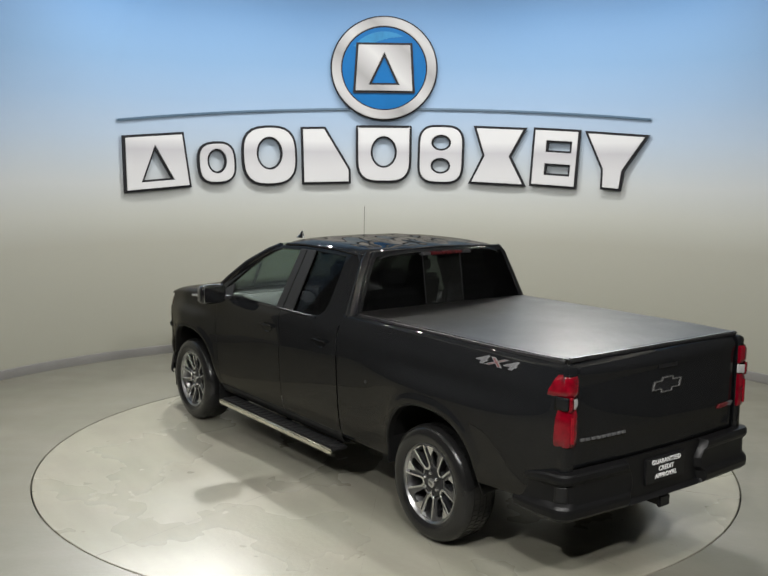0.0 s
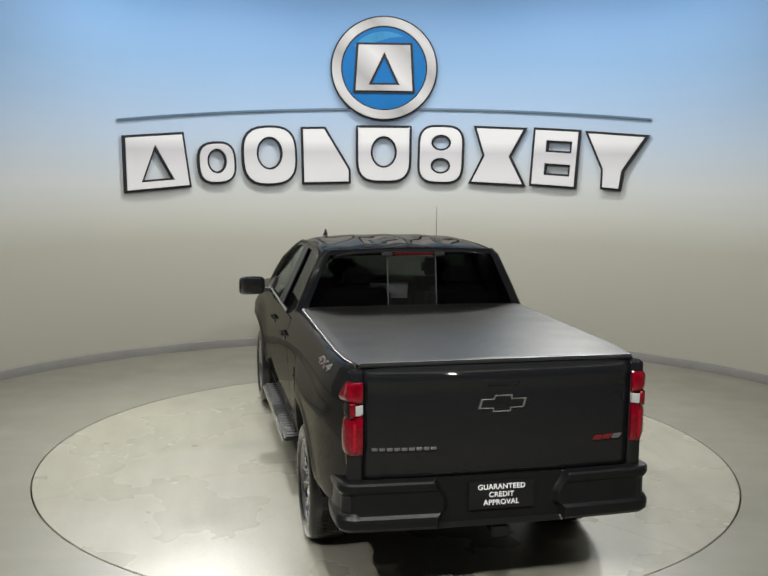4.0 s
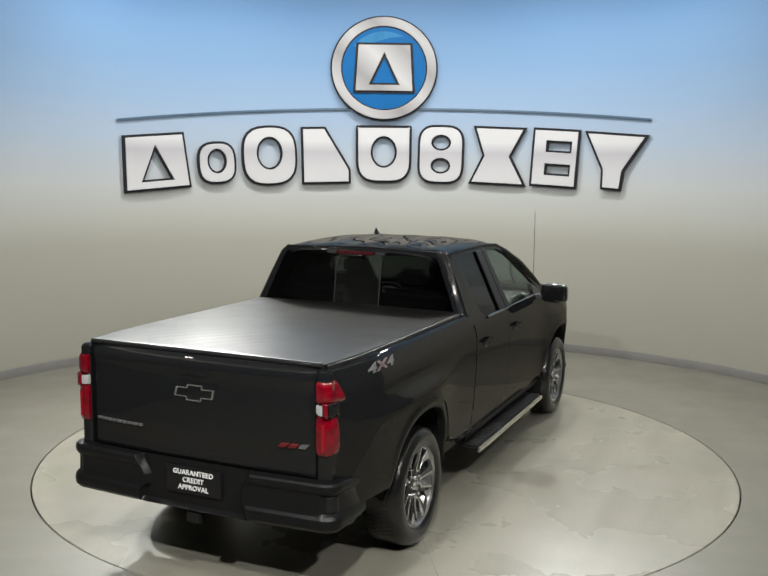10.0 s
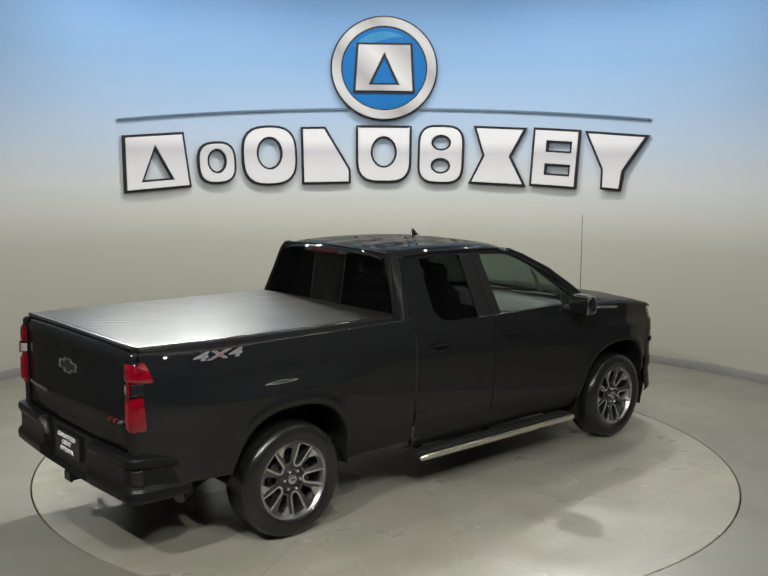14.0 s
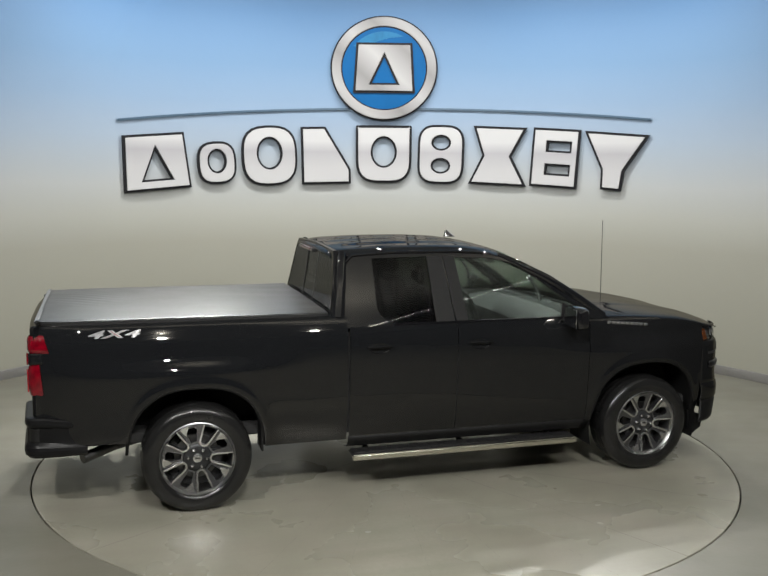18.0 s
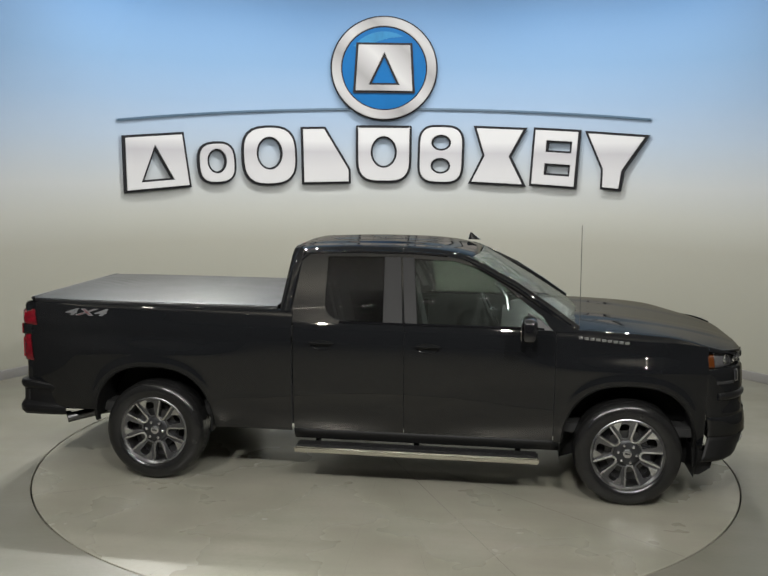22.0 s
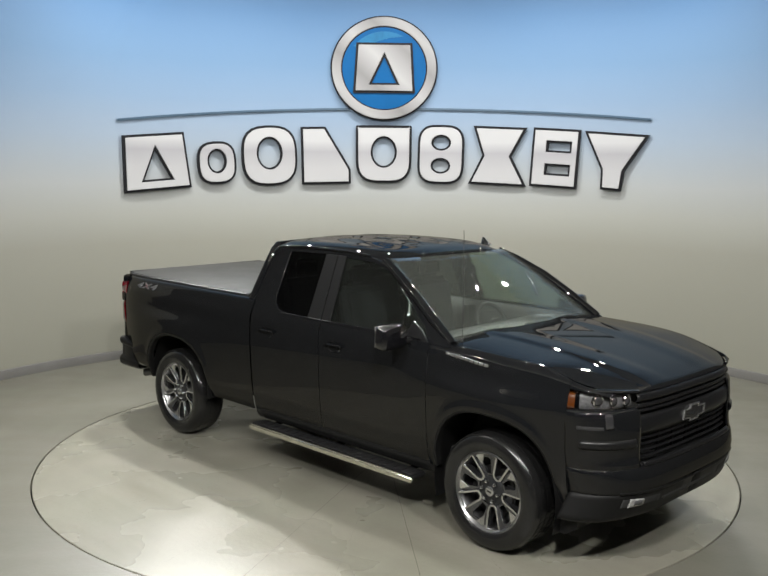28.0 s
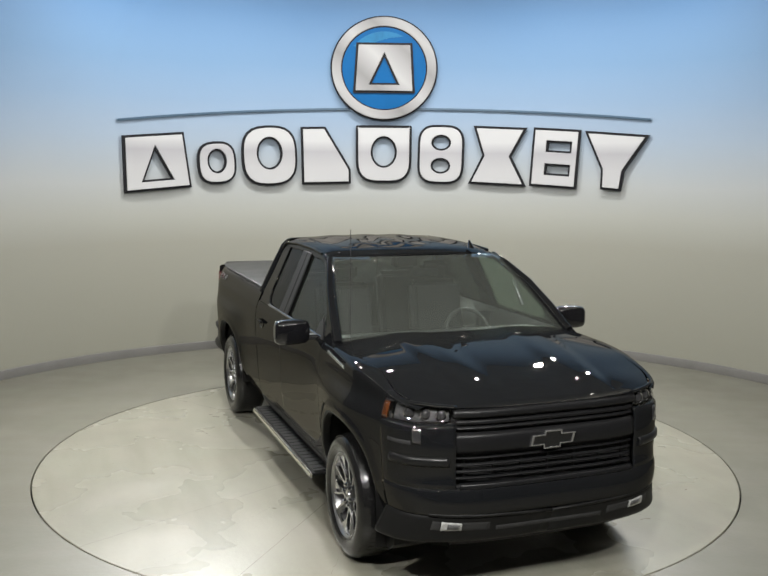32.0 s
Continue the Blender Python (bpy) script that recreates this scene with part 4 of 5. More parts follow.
    for k, word in enumerate(("GUARANTEED", "CREDIT", "APPROVAL")):
        me = lettering(word, 0.043, lambda u, v, w, k=k: (-3.056 - w, -u, 0.708 - 0.047 * k + v), 0.004, bold=0.0007, spacing=1.06)
        tpart("plate_lettering", me, LETTER, "white lettering", parent=bumper)
    # tow hitch, exhaust, frame
    hitch = tpart("tow_hitch", cuboid((-3.04, -0.045, 0.405), (-2.75, 0.045, 0.465), 0.01), GRILLE, "black tow hitch receiver")
    tpart("hitch_collar", cuboid((-3.06, -0.055, 0.395), (-3.03, 0.055, 0.475), 0.01), GRILLE, parent=hitch)
    tpart("exhaust_pipe", tube([(-1.3, -0.62, 0.50), (-2.2, -0.66, 0.52), (-2.45, -0.72, 0.48), (-2.68, -0.86, 0.435)], 0.040, 12), STEEL, "steel exhaust pipe")
    for s in (-1, 1):
        tpart("frame_rail", cuboid((-2.9, s * 0.55 - 0.05, 0.44), (2.5, s * 0.55 + 0.05, 0.60), 0.01), DARK, "dark frame rail")
        tpart("mud_flap", cuboid((-1.40, min(s * 0.78, s * 0.985), 0.42), (-1.385, max(s * 0.78, s * 0.985), 0.62), 0.004), SATIN, "black mud flap")
    tpart("rear_axle", tube([(-AXLE, -0.8, 0.40), (-AXLE, -0.15, 0.40), (-AXLE, 0.0, 0.40), (-AXLE, 0.15, 0.40), (-AXLE, 0.8, 0.40)], [0.05, 0.06, 0.14, 0.06, 0.05], 12), DARK, "dark rear axle")
    tpart("underbody", cuboid((-2.85, -0.80, 0.50), (2.45, 0.80, 0.58), 0.01), DARK, "dark underbody")
    tpart("spare_tyre", lathe([(0.2, 0.40), (0.36, 0.38), (0.38, 0.45), (0.36, 0.52), (0.2, 0.5)], 32, "z"), RUBBER, "spare tyre under the bed").location = (OX - 2.45, OY, 0)

    # soft cover over the bed
    rows = []
    xs = arc(-2.945, -0.875, 110)
    for x in xs:
        row = []
        for y in [-0.885, -0.888, -0.878] + list(arc(-0.85, 0.85, 63)) + [0.878, 0.888, 0.885]:
            a = abs(y)
            z = 1.452 - 0.006 * (a / 0.85) ** 2
            if a > 0.87:
                z = 1.442
            if a in (0.885,):
                z = 1.418
            z -= 0.0015 * math.sin((x + 3.0) * 9) ** 2 * max(0, 1 - abs(a - 0.75) / 0.2)
            fold = math.exp(-((x + 2.62) / 0.2) ** 2 - ((y - 0.18) / 0.32) ** 2)
            z += 0.0018 * fold * math.sin(46 * (y + 0.55 * x) + 3 * math.sin(5 * x))
            z += 0.0012 * math.sin(19 * y + 4 * x) * math.exp(-((x + 1.0) / 0.25) ** 2)
            row.append((x, y * (1 - 0.055 * max(0.0, (-2.45 - x) / 0.5) ** 2), z))
        rows.append(row)
    rows = [[(x - 0.012, y, z - 0.006) for x, y, z in rows[0]]] + rows
    rows = [[(x - 0.004, y, 1.415) for x, y, z in rows[0]]] + rows
    cover = tpart("bed_cover", mesh_from(*grid(rows), 60), VINYL, "black vinyl roll-up bed cover")
    for s in (-1, 1):
        rows = [[(x, s * (0.897 - d) * (1 - 0.055 * max(0.0, (-2.45 - x) / 0.5) ** 2), z) for d, z in ((0.02, 1.408), (0.0, 1.414), (0.0, 1.432), (0.012, 1.437))] for x in arc(-2.93, -0.87, 24)]
        tpart("cover_rail", mesh_from(*grid(rows)), PLASTIC, "black cover rail", parent=cover, thick=0.004)
    tpart("cover_rail", cuboid((-2.975, -0.838, 1.424), (-2.935, 0.838, 1.450), 0.008), PLASTIC, "black rear cover rail", parent=cover)
    tpart("cover_label", cuboid((-2.974, -0.76, 1.434), (-2.97, -0.68, 1.444), 0.001, 1), BADGE, "small grey label", parent=cover)
    rows = [[(x, y, 0.9) for x in (-2.9, -0.8)] for y in (-0.85, 0.85)]
    tpart("bed_floor", mesh_from(*grid(rows)), DARK, "dark bed floor", thick=0.02)
    # lettering on the bed sides
    for s in (-1, 1):
        for word, cx, mat in (("4", -0.125, BADGE), ("X", 0.0, BADGERED), ("4", 0.125, BADGE)):
            def put(u, v, w, s=s, cx=cx):
                x = -2.45 + (-s) * (cx + u * 2.7)
                z = 1.352 + v
                return (x, s * (half_width(x, min(z, 1.395)) + 0.004 + w), z)
            decal = tpart("bed_decal", lettering(word, 0.070, put, 0.003, shear=0.3, bold=0.0024), DECAL, "white decal outline")
            tpart("decal_fill", lettering(word, 0.070, lambda u, v, w, put=put, s=s: Vector(put(u, v, w)) + Vector((0, s * 0.0022, 0)), 0.003, shear=0.3, bold=-0.0018), mat, "grey and red decal fill", parent=decal)


truck_rear()


def nose_points(y0, y1, n):
    """Stations along the nose in plan, evenly spread round its corner."""
    def angle(y):
        return math.copysign(math.asin(min(1.0, (abs(y) / NOSE) ** 1.8)), y)
    return [math.copysign(NOSE * abs(math.sin(a)) ** (1 / 1.8), a) for a in arc(angle(y0), angle(y1), n)]


def band(y0, y1, z0, z1, out=0.0, ny=25, nz=6, edge=0.02, z0b=None, z1b=None, soft=0.02):
    """A strip of the nose that follows its curve; the far ends of its heights may differ."""
    rows = []
    for t in arc(0, 1, nz):
        row = []
        for y in nose_points(y0, y1, ny):
            k = abs(y - y0) / abs(y1 - y0)
            lo = z0 + ((z0b if z0b is not None else z0) - z0) * k
            hi = z1 + ((z1b if z1b is not None else z1) - z1) * k
            z = lo + (hi - lo) * t
            d = min(t, 1 - t) * (hi - lo)
            inset = edge * (1 - min(1.0, d / soft)) ** 2 - out
            x = front_x(y, z)
            slope = (front_x(abs(y) + 0.002, z) - front_x(max(0.0, abs(y) - 0.002), z)) / (min(NOSE - 0.0001, abs(y) + 0.002) - max(0.0, abs(y) - 0.002))
            n = Vector((1.0, math.copysign(slope, y))).normalized()
            wide = (half_width(2.435, z) / 0.986 - NOSE) * min(1.0, max(0.0, (abs(y) - 0.6) / 0.33))
            row.append((x - inset * n.x, y + math.copysign(wide, y) - inset * n.y, z))
        rows.append(row)
    return mesh_from(*grid(rows), 45)


def slab(side, y0, y1):
    """A plate with the given side outline (x, z), from y0 to y1."""
    n = len(side)
    v = [(x, y, z) for y in (y0, y1) for x, z in side]
    f = [tuple(range(n)), tuple(range(2 * n - 1, n - 1, -1))] + [(i, (i + 1) % n, n + (i + 1) % n, n + i) for i in range(n)]
    return mesh_from(v, f, 20)


def truck_front():
    # backing behind the grille, then bars
    tpart("grille_backing", band(-0.66, 0.66, 0.60, 1.17, -0.075, 49, 6, 0), DARK, "dark grille recess", thick=0.01)
    grille = tpart("grille_surround", band(-0.62, 0.62, 1.118, 1.168, 0.0, 33, 7, 0.02), GRILLE, "black upper grille bar", thick=0.01)
    for z0, z1, out in ((1.078, 1.104, -0.014), (1.046, 1.066, -0.018), (0.905, 1.034, -0.006), (0.872, 0.886, -0.022), (0.832, 0.846, -0.024), (0.792, 0.806, -0.024), (0.752, 0.766, -0.024)):
        tpart("grille_bar", band(-0.607, 0.607, z0, z1, out, 33, 5, 0.012, soft=0.01), GRILLE, "black grille bar", parent=grille, thick=0.008)
    for k in range(7):
        y = -0.54 + 0.18 * k
        tpart("grille_fin", cuboid((front_x(y, 0.8) - 0.06, y - 0.006, 0.745), (front_x(y, 0.8) - 0.045, y + 0.006, 0.89), 0.002, 1), PLASTIC, parent=grille)
        tpart("grille_fin", cuboid((front_x(y, 1.08) - 0.045, y - 0.006, 1.04), (front_x(y, 1.08) - 0.028, y + 0.006, 1.12), 0.002, 1), PLASTIC, parent=grille)
    tpart("grille_lower_edge", band(-0.585, 0.585, 0.705, 0.738, 0.006, 33, 5, 0.015, soft=0.012), GRILLE, "black lower grille edge", parent=grille, thick=0.01)

    def emblem(k):
        return [(-0.15 * k, -0.028 * k), (-0.06 * k, -0.028 * k), (-0.06 * k, -0.05 * k), (0.05 * k, -0.05 * k), (0.055 * k, -0.028 * k), (0.135 * k, -0.028 * k), (0.15 * k, 0.028 * k), (0.06 * k, 0.028 * k), (0.06 * k, 0.05 * k), (-0.05 * k, 0.05 * k), (-0.055 * k, 0.028 * k), (-0.135 * k, 0.028 * k)]
    tpart("emblem", outline([emblem(1.0), emblem(0.92)], 0.014, lambda u, v, w: (2.801 + w, u, 0.962 + v * 1.05), 0.002), EDGE, "silver emblem edge", parent=grille)
    tpart("emblem_field", outline([emblem(0.92)], 0.012, lambda u, v, w: (2.799 + w, u, 0.962 + v * 1.05)), GLOSS, "black emblem field", parent=grille)
    for s in (-1, 1):
        # headlamp: dark bowl, three lenses, an amber corner
        lampob = tpart("headlamp", band(s * 0.625, s * 0.913, 1.080, 1.178, -0.065, 21, 5, 0.01, 1.068, 1.198), GLOSS, "headlamp housing", thick=0.01)
        for k, y in enumerate((0.675, 0.755, 0.83)):
            lens = lathe([(0.0, 0.022), (0.018, 0.018), (0.030, 0.006), (0.034, -0.006)], 20)
            ring = lathe([(0.028, 0.004), (0.034, 0.008), (0.038, 0.0), (0.036, -0.012)], 20)
            for me in (lens, ring):
                for v in me.vertices:
                    v.co = (front_x(y, 1.14) - 0.03 + v.co.y - 0.4 * (v.co.x * s if y > 0.8 else 0), s * y + v.co.x * 0.9, 1.130 + 0.002 * k + v.co.z * 1.05)
            tpart("projector_lens", lens, DARKLENS, "clear projector lens", parent=lampob)
            tpart("lens_ring", ring, CHROME, "chrome lens ring", parent=lampob)
        tpart("lamp_reflector", band(s * 0.64, s * 0.897, 1.090, 1.168, -0.036, 21, 6, 0.012, 1.080, 1.186, soft=0.014), REFLECTOR, "bright lamp reflector", parent=lampob)
        tpart("lamp_cover", band(s * 0.618, s * 0.914, 1.078, 1.180, -0.004, 25, 6, 0.012, 1.066, 1.20, soft=0.012), LAMPGLASS, "clear lamp cover", parent=lampob).visible_shadow = False
        tpart("running_lamp", band(s * 0.775, s * 0.812, 0.965, 1.062, 0.006, 5, 6, 0.006, soft=0.01), DARKLENS, "grey running lamp", thick=0.006)
        tpart("nose_slot", band(s * 0.82, s * 0.90, 0.952, 0.992, 0.003, 15, 6, 0.012, soft=0.014), DARK, "dark slot under the headlamp", thick=0.004)
        tpart("side_marker", band(s * 0.903, s * 0.9135, 1.084, 1.180, 0.003, 12, 6, 0.008, soft=0.01), AMBER, "amber side marker", parent=lampob, thick=0.008)
        tpart("lamp_lid", band(s * 0.60, s * 0.9145, 1.172, 1.192, 0.0, 25, 5, 0.012, 1.196, 1.214, soft=0.012), PAINT, "black edge over the headlamp", parent=lampob, thick=0.008)
        tpart("lamp_strip", band(s * 0.64, s * 0.90, 1.058, 1.070, -0.012, 13, 4, 0.006, soft=0.006), CLEARLENS, "thin clear lamp strip", parent=lampob, thick=0.006)
        tpart("nose_panel", band(s * 0.608, s * 0.9175, 0.690, 1.084, -0.003, 29, 18, 0.016, soft=0.014), PAINT, "glossy black panel under the headlamp", thick=0.012)
        # side intake with a horizontal blade
        tpart("intake_blade", band(s * 0.64, s * 0.895, 0.836, 0.896, 0.014, 21, 8, 0.026), BLADE, "satin black intake blade", thick=0.012)
    # bumper: glossy beam above, rough lower valance with lamps
    bumper = tpart("front_bumper", band(-0.918, 0.918, 0.548, 0.712, 0.002, 61, 16, 0.014, soft=0.026), PAINT, "glossy black front bumper", thick=0.012)
    for s in (-1, 1):
        tpart("bumper_valance", band(0.0, s * 0.917, 0.375, 0.552, -0.004, 41, 14, 0.018, 0.372, 0.556, soft=0.028), SATIN, "rough black lower bumper", parent=bumper, thick=0.012)
        tpart("bumper_lip", band(0.0, s * 0.76, 0.518, 0.540, 0.006, 31, 6, 0.012, 0.548, 0.572, soft=0.011), SATIN, "satin lip over the lower bumper", parent=bumper, thick=0.006)
        tpart("fog_pocket", band(s * 0.40, s * 0.73, 0.435, 0.515, 0.001, 17, 6, 0.012, 0.445, 0.535, soft=0.014), DARK, "black fog lamp pocket", parent=bumper, thick=0.004)
        tpart("fog_lamp", band(s * 0.572, s * 0.682, 0.450, 0.507, 0.008, 11, 7, 0.014, 0.452, 0.520, soft=0.014), FOGGLASS, "clear fog lamp", parent=bumper, thick=0.006)
        tpart("fog_lens", band(s * 0.585, s * 0.650, 0.462, 0.498, 0.013, 7, 5, 0.006, 0.465, 0.505, soft=0.01), REFLECTOR, "grey fog lamp reflector", parent=bumper, thick=0.004)
    tpart("air_dam", band(-0.60, 0.60, 0.305, 0.40, -0.12, 33, 4, 0.0), DARK, "black air dam", parent=bumper, thick=0.012)
    tpart("bumper_opening", band(-0.36, 0.36, 0.425, 0.492, 0.002, 25, 4, 0.012, soft=0.01), DARK, "dark bumper opening", parent=bumper, thick=0.004)
    for s in (-1, 1):
        tpart("tow_hook", tube([(2.66, s * 0.40, 0.44), (2.77, s * 0.40, 0.45), (2.77, s * 0.36, 0.45), (2.66, s * 0.36, 0.44)], 0.013, 8), DARK, "black tow hook")
        tpart("air_deflector", slab([(2.355, 0.46), (2.375, 0.245), (2.42, 0.245), (2.50, 0.30), (2.52, 0.40)], s * 0.66, s * 0.885), SATIN, "black deflector")
        tpart("splash_panel", cuboid((2.396, min(s * 0.45, s * 0.885), 0.40), (2.414, max(s * 0.45, s * 0.885), 1.10), 0.006, 1), DARK, "dark splash panel behind the bumper")
        tpart("corner_lamp", band(s * 0.893, s * 0.90, 0.935, 0.98, -0.006, 4, 4, 0.002, soft=0.01), CLEARLENS, "small clear corner lamp", thick=0.006)
        # badge bars on the wings
        for k in range(9):
            x = 1.475 + 0.0425 * k
            z = 1.289 - 0.0036 * k
            y = half_width(x, z)
            tpart("badge_bar", cuboid((x, min(s * (y - 0.004), s * (y + 0.006)), z - 0.011), (x + 0.034, max(s * (y - 0.004), s * (y + 0.006)), z + 0.011), 0.002, 1), EDGE, "small silver badge bar")


truck_front()


def wheel():
    """One wheel about the origin, its face towards -y."""
    rim = part("wheel", lathe([(0.262, 0.20), (0.270, 0.02), (0.280, 0.002), (0.280, -0.012), (0.271, -0.016), (0.261, -0.004), (0.244, 0.02), (0.236, 0.20)], 60), RIMLIP, None, "alloy wheel with machined spokes")
    tyre = lathe([(0.270, -0.004), (0.283, -0.019), (0.305, -0.030), (0.335, -0.033), (0.365, -0.026), (0.385, -0.012), (0.397, 0.006), (0.402, 0.03), (0.403, 0.12), (0.402, 0.215), (0.392, 0.24), (0.36, 0.262), (0.30, 0.258), (0.262, 0.235)], 72)
    part("tyre", tyre, RUBBER, rim, "black rubber tyre")
    # raised tread blocks
    v, f = [], []
    for k in range(64):
        for row, (y0, y1) in enumerate(((-0.004, 0.035), (0.046, 0.085), (0.10, 0.14), (0.155, 0.195), (0.205, 0.235))):
            a0 = 2 * math.pi * (k + 0.5 * (row % 2)) / 64
            a1 = a0 + 2 * math.pi / 64 * 0.78
            n = len(v)
            for r in (0.398, 0.405):
                for y in (y0, y1):
                    rr = r - (0.012 if (row == 0 and y == y0) or (row == 4 and y == y1) else 0)
                    for a in (a0, a1):
                        v.append((rr * math.cos(a), y, rr * math.sin(a)))
            f += [tuple(n + i for i in q) for q in ((4, 5, 7, 6), (0, 1, 5, 4), (2, 3, 7, 6), (0, 2, 6, 4), (1, 3, 7, 5))]
    tread = mesh_from(v, f, 20)
    tagged(part("tread", tread, RUBBER, rim, "tyre tread blocks"), kind="stuff")
    part("wheel_bowl", lathe([(0.0, 0.10), (0.15, 0.10), (0.24, 0.13)], 40), DARK, rim, "dark wheel inside")
    part("brake_disc", lathe([(0.06, 0.075), (0.165, 0.075), (0.168, 0.085), (0.165, 0.095)], 40), STEEL, rim, "steel brake disc")
    part("brake_caliper", cuboid((0.08, 0.05, -0.075), (0.18, 0.11, 0.075), 0.015), POCKET, rim, "grey brake caliper")
    # five forked spokes: each a machined U round a narrow opening, with a dark back
    left = [(0.266, -0.066), (0.20, -0.051), (0.140, -0.041), (0.112, -0.035), (0.096, -0.021), (0.091, -0.006)]
    right = [(r, -t) for r, t in left[::-1]]
    inner = [(0.257, -0.053), (0.20, -0.040), (0.143, -0.030), (0.120, -0.025), (0.107, -0.014), (0.103, 0.0), (0.107, 0.014), (0.120, 0.025), (0.143, 0.030), (0.20, 0.040), (0.257, 0.053)]
    face = [(0.270 * math.cos(a), 0.270 * math.sin(a)) for a in arc(-0.39, 0.39, 11)] + [(0.135, 0.046), (0.105, 0.034), (0.105, -0.034), (0.135, -0.046)]
    slot = [(0.118, -0.022), (0.175, -0.034), (0.218, -0.046), (0.238, -0.022), (0.232, 0.020), (0.205, 0.034), (0.165, 0.030), (0.118, 0.020)]
    for k in range(5):
        c, s = math.cos(2 * math.pi * k / 5), math.sin(2 * math.pi * k / 5)

        def put(u, v, w, c=c, s=s):
            return (u * c - v * s, 0.030 - 0.026 * ((math.hypot(u, v) - 0.1) / 0.165) + w, u * s + v * c)
        part("spoke", outline([left + right, inner], 0.012, lambda u, v, w, put=put: put(u, v, -w), 0.002), ALLOY, rim, "machined forked spoke")
        c2, s2 = math.cos(2 * math.pi * (k + 0.5) / 5), math.sin(2 * math.pi * (k + 0.5) / 5)

        def put_face(u, v, w, c=c2, s=s2):
            return (u * c - v * s, 0.040 - 0.030 * ((math.hypot(u, v) - 0.1) / 0.165) + 0.010 * (v / 0.1) + w, u * s + v * c)
        part("spoke_face", outline([face, slot], 0.010, lambda u, v, w, put=put_face: put(u, v, -w), 0.001), FACET, rim, "dark grey spoke face")
        wing = [(0.180, 0.042), (0.222, 0.022), (0.258, 0.008), (0.262, 0.055), (0.255, 0.084)]
        part("spoke_facet", outline([wing], 0.006, lambda u, v, w, put=put_face: Vector(put(u, v, -w)) + Vector((0, -0.004 - 0.10 * (v - 0.012), 0)), 0.001), ALLOY, rim, "bright machined facet")
        part("spoke_back", outline([left + right, inner], 0.045, lambda u, v, w, put=put: put(u, v, -w + 0.032)), POCKET, rim, "dark spoke side")
    part("hub", lathe([(0.0, 0.022), (0.03, 0.022), (0.075, 0.026), (0.094, 0.030), (0.103, 0.038), (0.105, 0.08)], 36), POCKET, rim, "dark hub")
    part("centre_cap", lathe([(0.0, 0.004), (0.022, 0.005), (0.033, 0.009), (0.036, 0.024)], 28), EDGE, rim, "silver centre cap")
    part("cap_emblem", cuboid((-0.019, 0.0015, -0.006), (0.019, 0.006, 0.006), 0.002, 1), GLOSS, rim, "small black cap mark")
    for k in range(6):
        a = k * math.pi / 3
        nut = lathe([(0.0, -0.006), (0.008, -0.003), (0.014, 0.004), (0.015, 0.028)], 6)
        for q in nut.vertices:
            q.co = q.co + Vector((0.068 * math.cos(a), 0, 0.068 * math.sin(a)))
        part("lug_nut", nut, CHROME, rim, "chrome lug nut")
    return rim


def truck_wheels():
    first = wheel()
    first.parent = TRUCK
    places = [(AXLE, -1, 8), (-AXLE, -1, 6), (AXLE, 1, 40), (-AXLE, 1, 25)]
    for k, (x, s, spin) in enumerate(places):
        m = pose(OX + x, OY + s * HUBY, HUBZ + 0.005, 0, 0, 0 if s < 0 else 180) @ pose(0, 0, 0, 0, spin, 0)
        if k == 0:
            first.matrix_basis = m
        else:
            copy_thing(first, m)


truck_wheels()


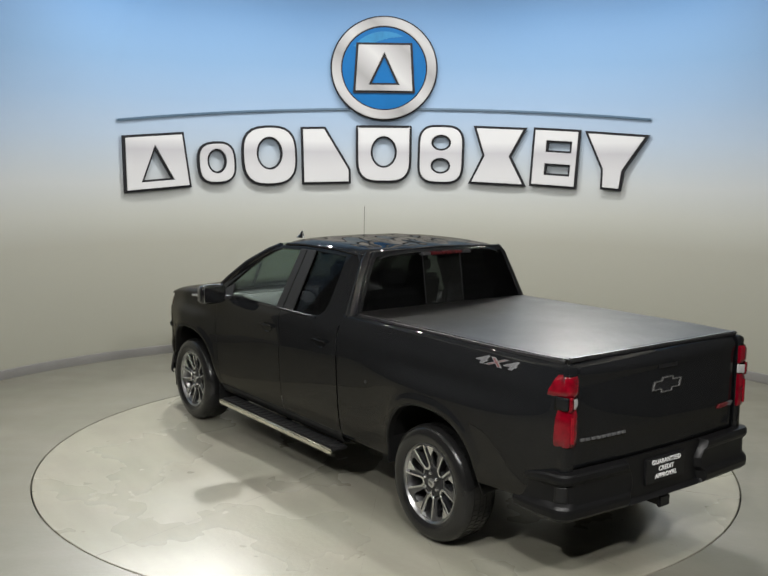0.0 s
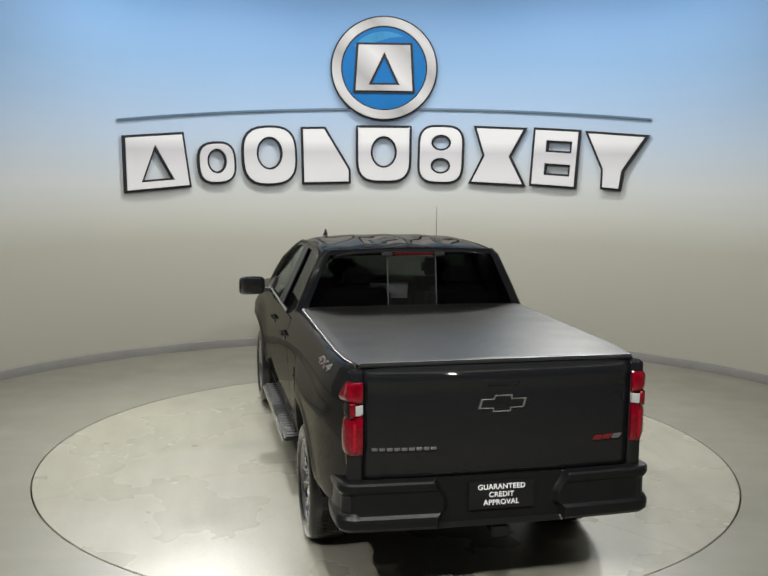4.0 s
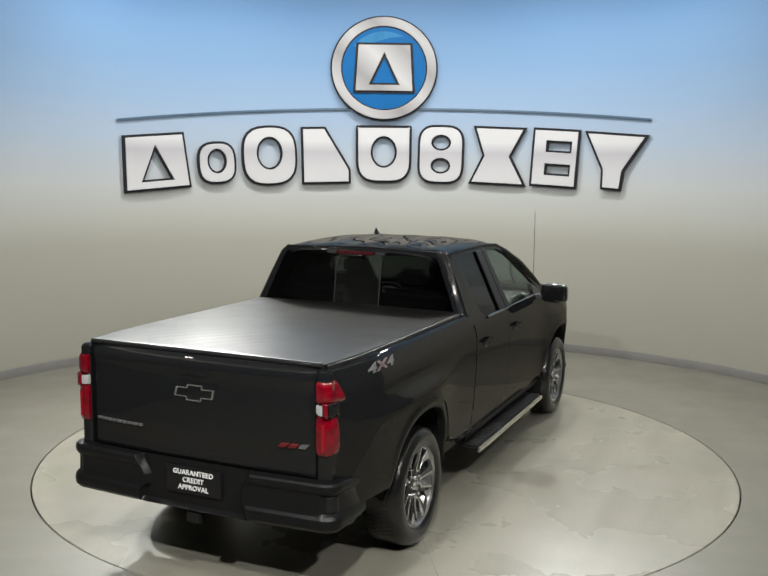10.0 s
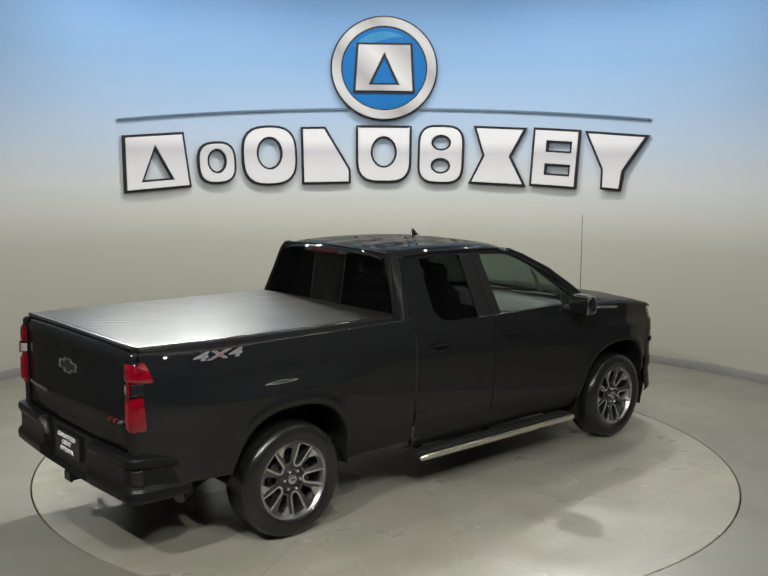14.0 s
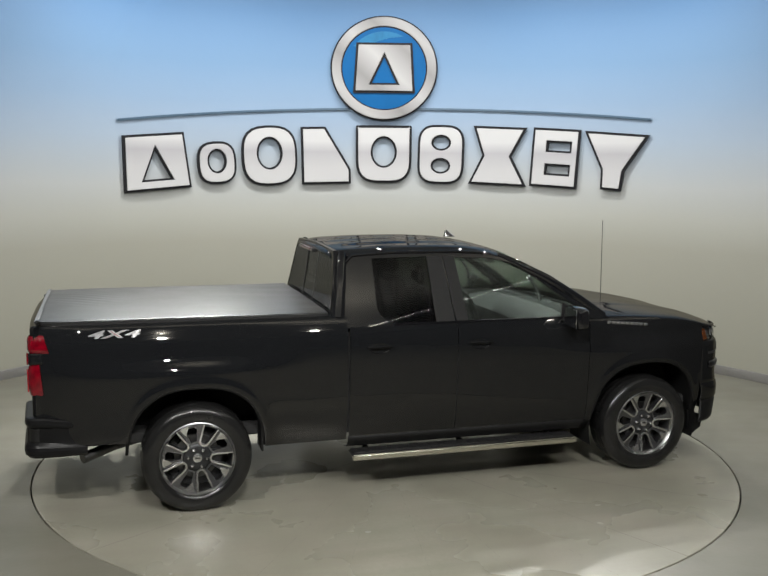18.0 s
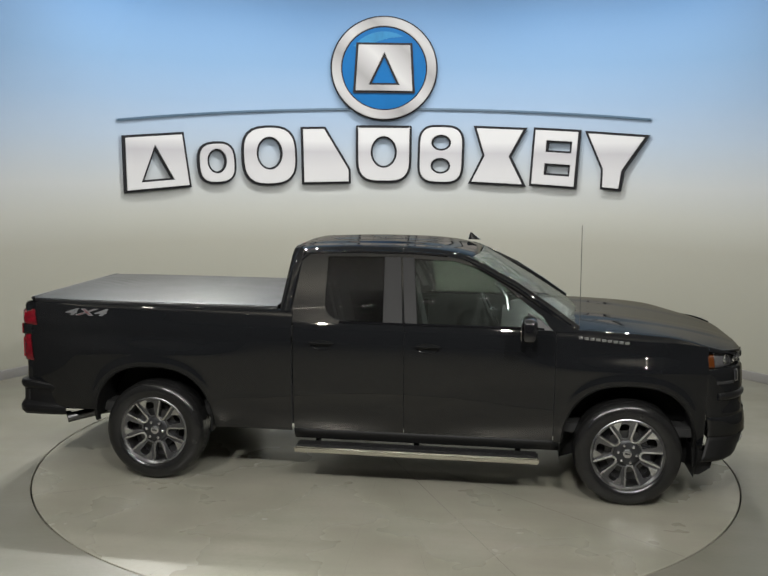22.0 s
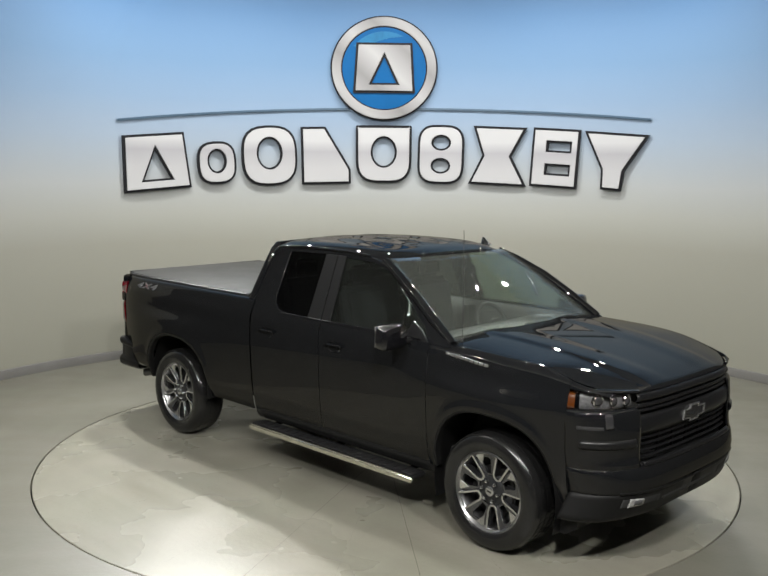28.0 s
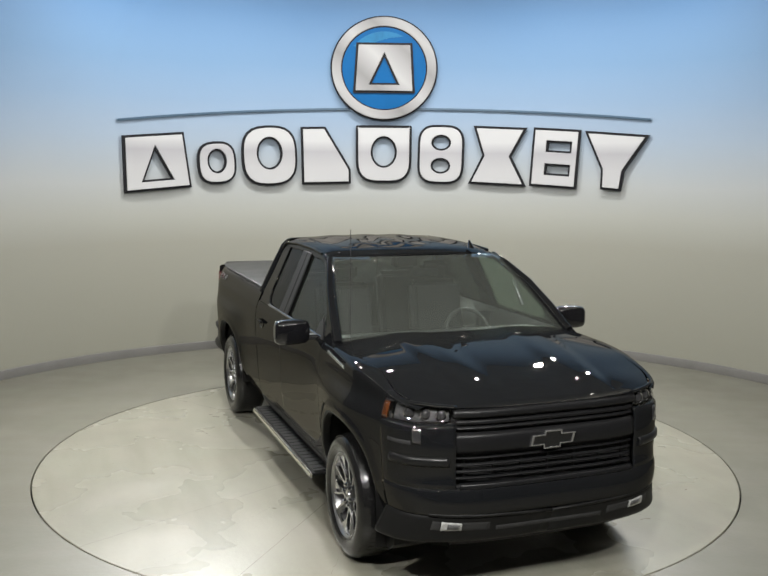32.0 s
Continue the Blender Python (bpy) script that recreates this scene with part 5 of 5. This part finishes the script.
def truck_sides():
    for s in (-1, 1):
        # running board: ribbed tread, bright outer bar, brackets
        lo, hi = (s * 1.02, s * 0.86)
        board = tpart("running_board", cuboid((-0.70, min(lo, hi), 0.318), (1.205, max(lo, hi), 0.356), 0.014), PLASTIC, "black running board")
        tpart("step_bar", cuboid((-0.705, min(s * 1.012, s * 1.034), 0.300), (1.212, max(s * 1.012, s * 1.034), 0.346), 0.010, 3), STEELBAR, "polished step bar", parent=board)
        for k in range(22):
            x = -0.64 + 0.083 * k
            tpart("tread_rib", cuboid((x, min(s * 0.90, s * 1.0), 0.354), (x + 0.05, max(s * 0.90, s * 1.0), 0.361), 0.002, 1), PLASTIC, parent=board)
        for x in (-0.55, 0.25, 1.05):
            tpart("board_bracket", tube([(x, s * 0.92, 0.32), (x, s * 0.75, 0.36), (x, s * 0.58, 0.48)], 0.022, 8), DARK, "dark board bracket", parent=board)
        # mirrors
        rows = []
        for t, k in [(0.0, 0.55), (0.04, 0.8), (0.15, 0.95), (0.4, 1.0), (0.7, 1.0), (0.9, 0.93), (0.98, 0.75), (1.0, 0.5)]:
            y = 1.02 + 0.25 * t
            cz, hz = 1.372 - 0.004 * t, 0.090 * k
            rows.append([(1.10 + 0.065 * k * math.copysign(abs(math.cos(a)) ** 0.5, math.cos(a)) * (1.0 if math.cos(a) > 0 else 0.75), s * y, cz + hz * math.copysign(abs(math.sin(a)) ** 0.6, math.sin(a))) for a in arc(0, 2 * math.pi, 25)])
        v, f = grid(rows)
        f += [tuple(range(24)), tuple(range(7 * 25, 7 * 25 + 24))]
        mirror = tpart("side_mirror", mesh_from(v, f, 50), GLOSS, "gloss black side mirror")
        tpart("mirror_glass", cuboid((1.044, min(s * 1.05, s * 1.25), 1.300), (1.050, max(s * 1.05, s * 1.25), 1.445), 0.002, 1), CHROME, "mirror glass", parent=mirror)
        tpart("mirror_arm", cuboid((1.06, min(s * 0.94, s * 1.06), 1.31), (1.14, max(s * 0.94, s * 1.06), 1.345), 0.012), PLASTIC, "black mirror arm", parent=mirror)
        tpart("mirror_sail", outline([[(1.06, 1.335), (1.28, 1.335), (1.20, 1.40), (1.10, 1.45)]], 0.012, lambda u, v, w, s=s: (u, s * (greenhouse_y(v) + 0.004 + w), v), 0.003), GRILLE, "black mirror base", parent=mirror)
    # aerial on the right wing and fin on the roof
    aerial = tpart("aerial_base", lathe([(0.0, 0.03), (0.012, 0.028), (0.018, 0.0)], 14, "z"), PLASTIC, "black aerial base")
    aerial.location = (OX + 1.49, OY - 0.83, 1.312)
    rod = tpart("aerial_rod", tube([(0, 0, 0.0), (-0.003, 0, 0.4), (-0.008, 0, 0.81)], [0.0032, 0.0028, 0.0022], 6), DARK, "thin black aerial rod", parent=aerial)
    rows = []
    for t in arc(0, 1, 8):
        x0, x1 = 0.565 + 0.018 * t, 0.685 - 0.085 * t ** 0.8
        half = 0.026 * (1 - 0.8 * t)
        ring = [(x0 + (x1 - x0) * (0.5 - 0.5 * math.cos(a)), 0.49 + half * math.sin(a), 1.895 + 0.062 * t) for a in arc(0, 2 * math.pi, 21)]
        rows.append(ring)
    v, f = grid(rows)
    f.append(tuple(range(7 * 21, 7 * 21 + 20)))
    tpart("roof_fin", mesh_from(v, f, 60), GLOSS, "black roof fin aerial")


truck_sides()


def truck_cabin():
    """What shows through the glass."""
    tpart("dashboard", mesh_from(*grid([[(x, y, z) for y in arc(-0.80, 0.80, 21)] for x, z in ((1.40, 1.30), (1.15, 1.315), (0.98, 1.295), (0.90, 1.24), (0.89, 1.02), (0.95, 0.85))]), 50), TRIMGREY, "dark dashboard", thick=0.02)
    tpart("cabin_floor", cuboid((-0.80, -0.85, 0.60), (1.3, 0.85, 0.64), 0.01), DARK, "dark cabin floor")
    for s in (-1, 1):
        tpart("door_trim", mesh_from(*grid([[(x, s * y, z) for x in arc(-0.70, 1.28, 9)] for y, z in ((0.90, 0.65), (0.88, 0.95), (0.90, 1.15), (0.92, 1.33))])), TRIMGREY, "dark door trim", thick=0.02)
    ring = []
    centre, tilt = Vector((0.79, 0.40, 1.24)), radians(26)
    ax, ay = Vector((0, 1, 0)), Vector((-math.sin(tilt), 0, math.cos(tilt)))
    steer = tpart("steering_wheel", tube([centre + 0.185 * (ax * math.cos(a) + ay * math.sin(a)) for a in arc(0, 2 * math.pi, 33)], 0.016, 8), TRIMGREY, "dark steering wheel")
    tpart("steering_hub", cuboid((0.78, 0.33, 1.19), (0.84, 0.47, 1.29), 0.02), TRIMGREY, parent=steer)
    for a in (0.1, math.pi - 0.1, -math.pi / 2):
        tpart("steering_spoke", tube([centre + Vector((0.02, 0, 0)), centre + 0.18 * (ax * math.cos(a) + ay * math.sin(a))], 0.014, 6), EDGE, parent=steer)

    def seat(x, y, w, row):
        st = tpart("seat", cuboid((x - 0.26, y - w / 2, 0.86), (x + 0.26, y + w / 2, 1.0), 0.05, 3), CLOTH, "dark cloth seat")
        back = cuboid((x - 0.09, y - w / 2 + 0.02, 0.0), (x + 0.05, y + w / 2 - 0.02, 0.62), 0.05, 3)
        for v in back.vertices:
            v.co = (v.co.x - 0.24 - 0.22 * v.co.z, v.co.y, v.co.z + 0.95)
        tpart("seat_back", back, CLOTH, parent=st)
        tpart("headrest", cuboid((x - 0.44, y - 0.13, 1.575), (x - 0.34, y + 0.13, 1.735), 0.04, 3), CLOTH, parent=st)
    for y in (-0.42, 0.42):
        seat(0.42, y, 0.52, 0)
    for y in (-0.42, 0.42):
        seat(-0.28, y, 0.60, 1)
    tpart("headliner", cuboid((-0.72, -0.62, 1.855), (0.55, 0.62, 1.875), 0.006), TRIMGREY, "grey headliner")
    tpart("rear_view_mirror", cuboid((0.80, -0.12, 1.70), (0.83, 0.12, 1.765), 0.012), GLOSS, "rear-view mirror")
    for s in (-1, 1):
        tpart("grab_handle", tube([(0.95, s * 0.80, 1.46), (0.93, s * 0.77, 1.55), (0.88, s * 0.77, 1.62), (0.84, s * 0.78, 1.66)], 0.016, 8), EDGE, "grey grab handle")


truck_cabin()


def motions():
    rows = [(t, pose(0, 0, 0, 0, 0, a)) for t, a in HEADING]
    walk(TRUCK, rows)
    walk(TABLE, rows)


motions()
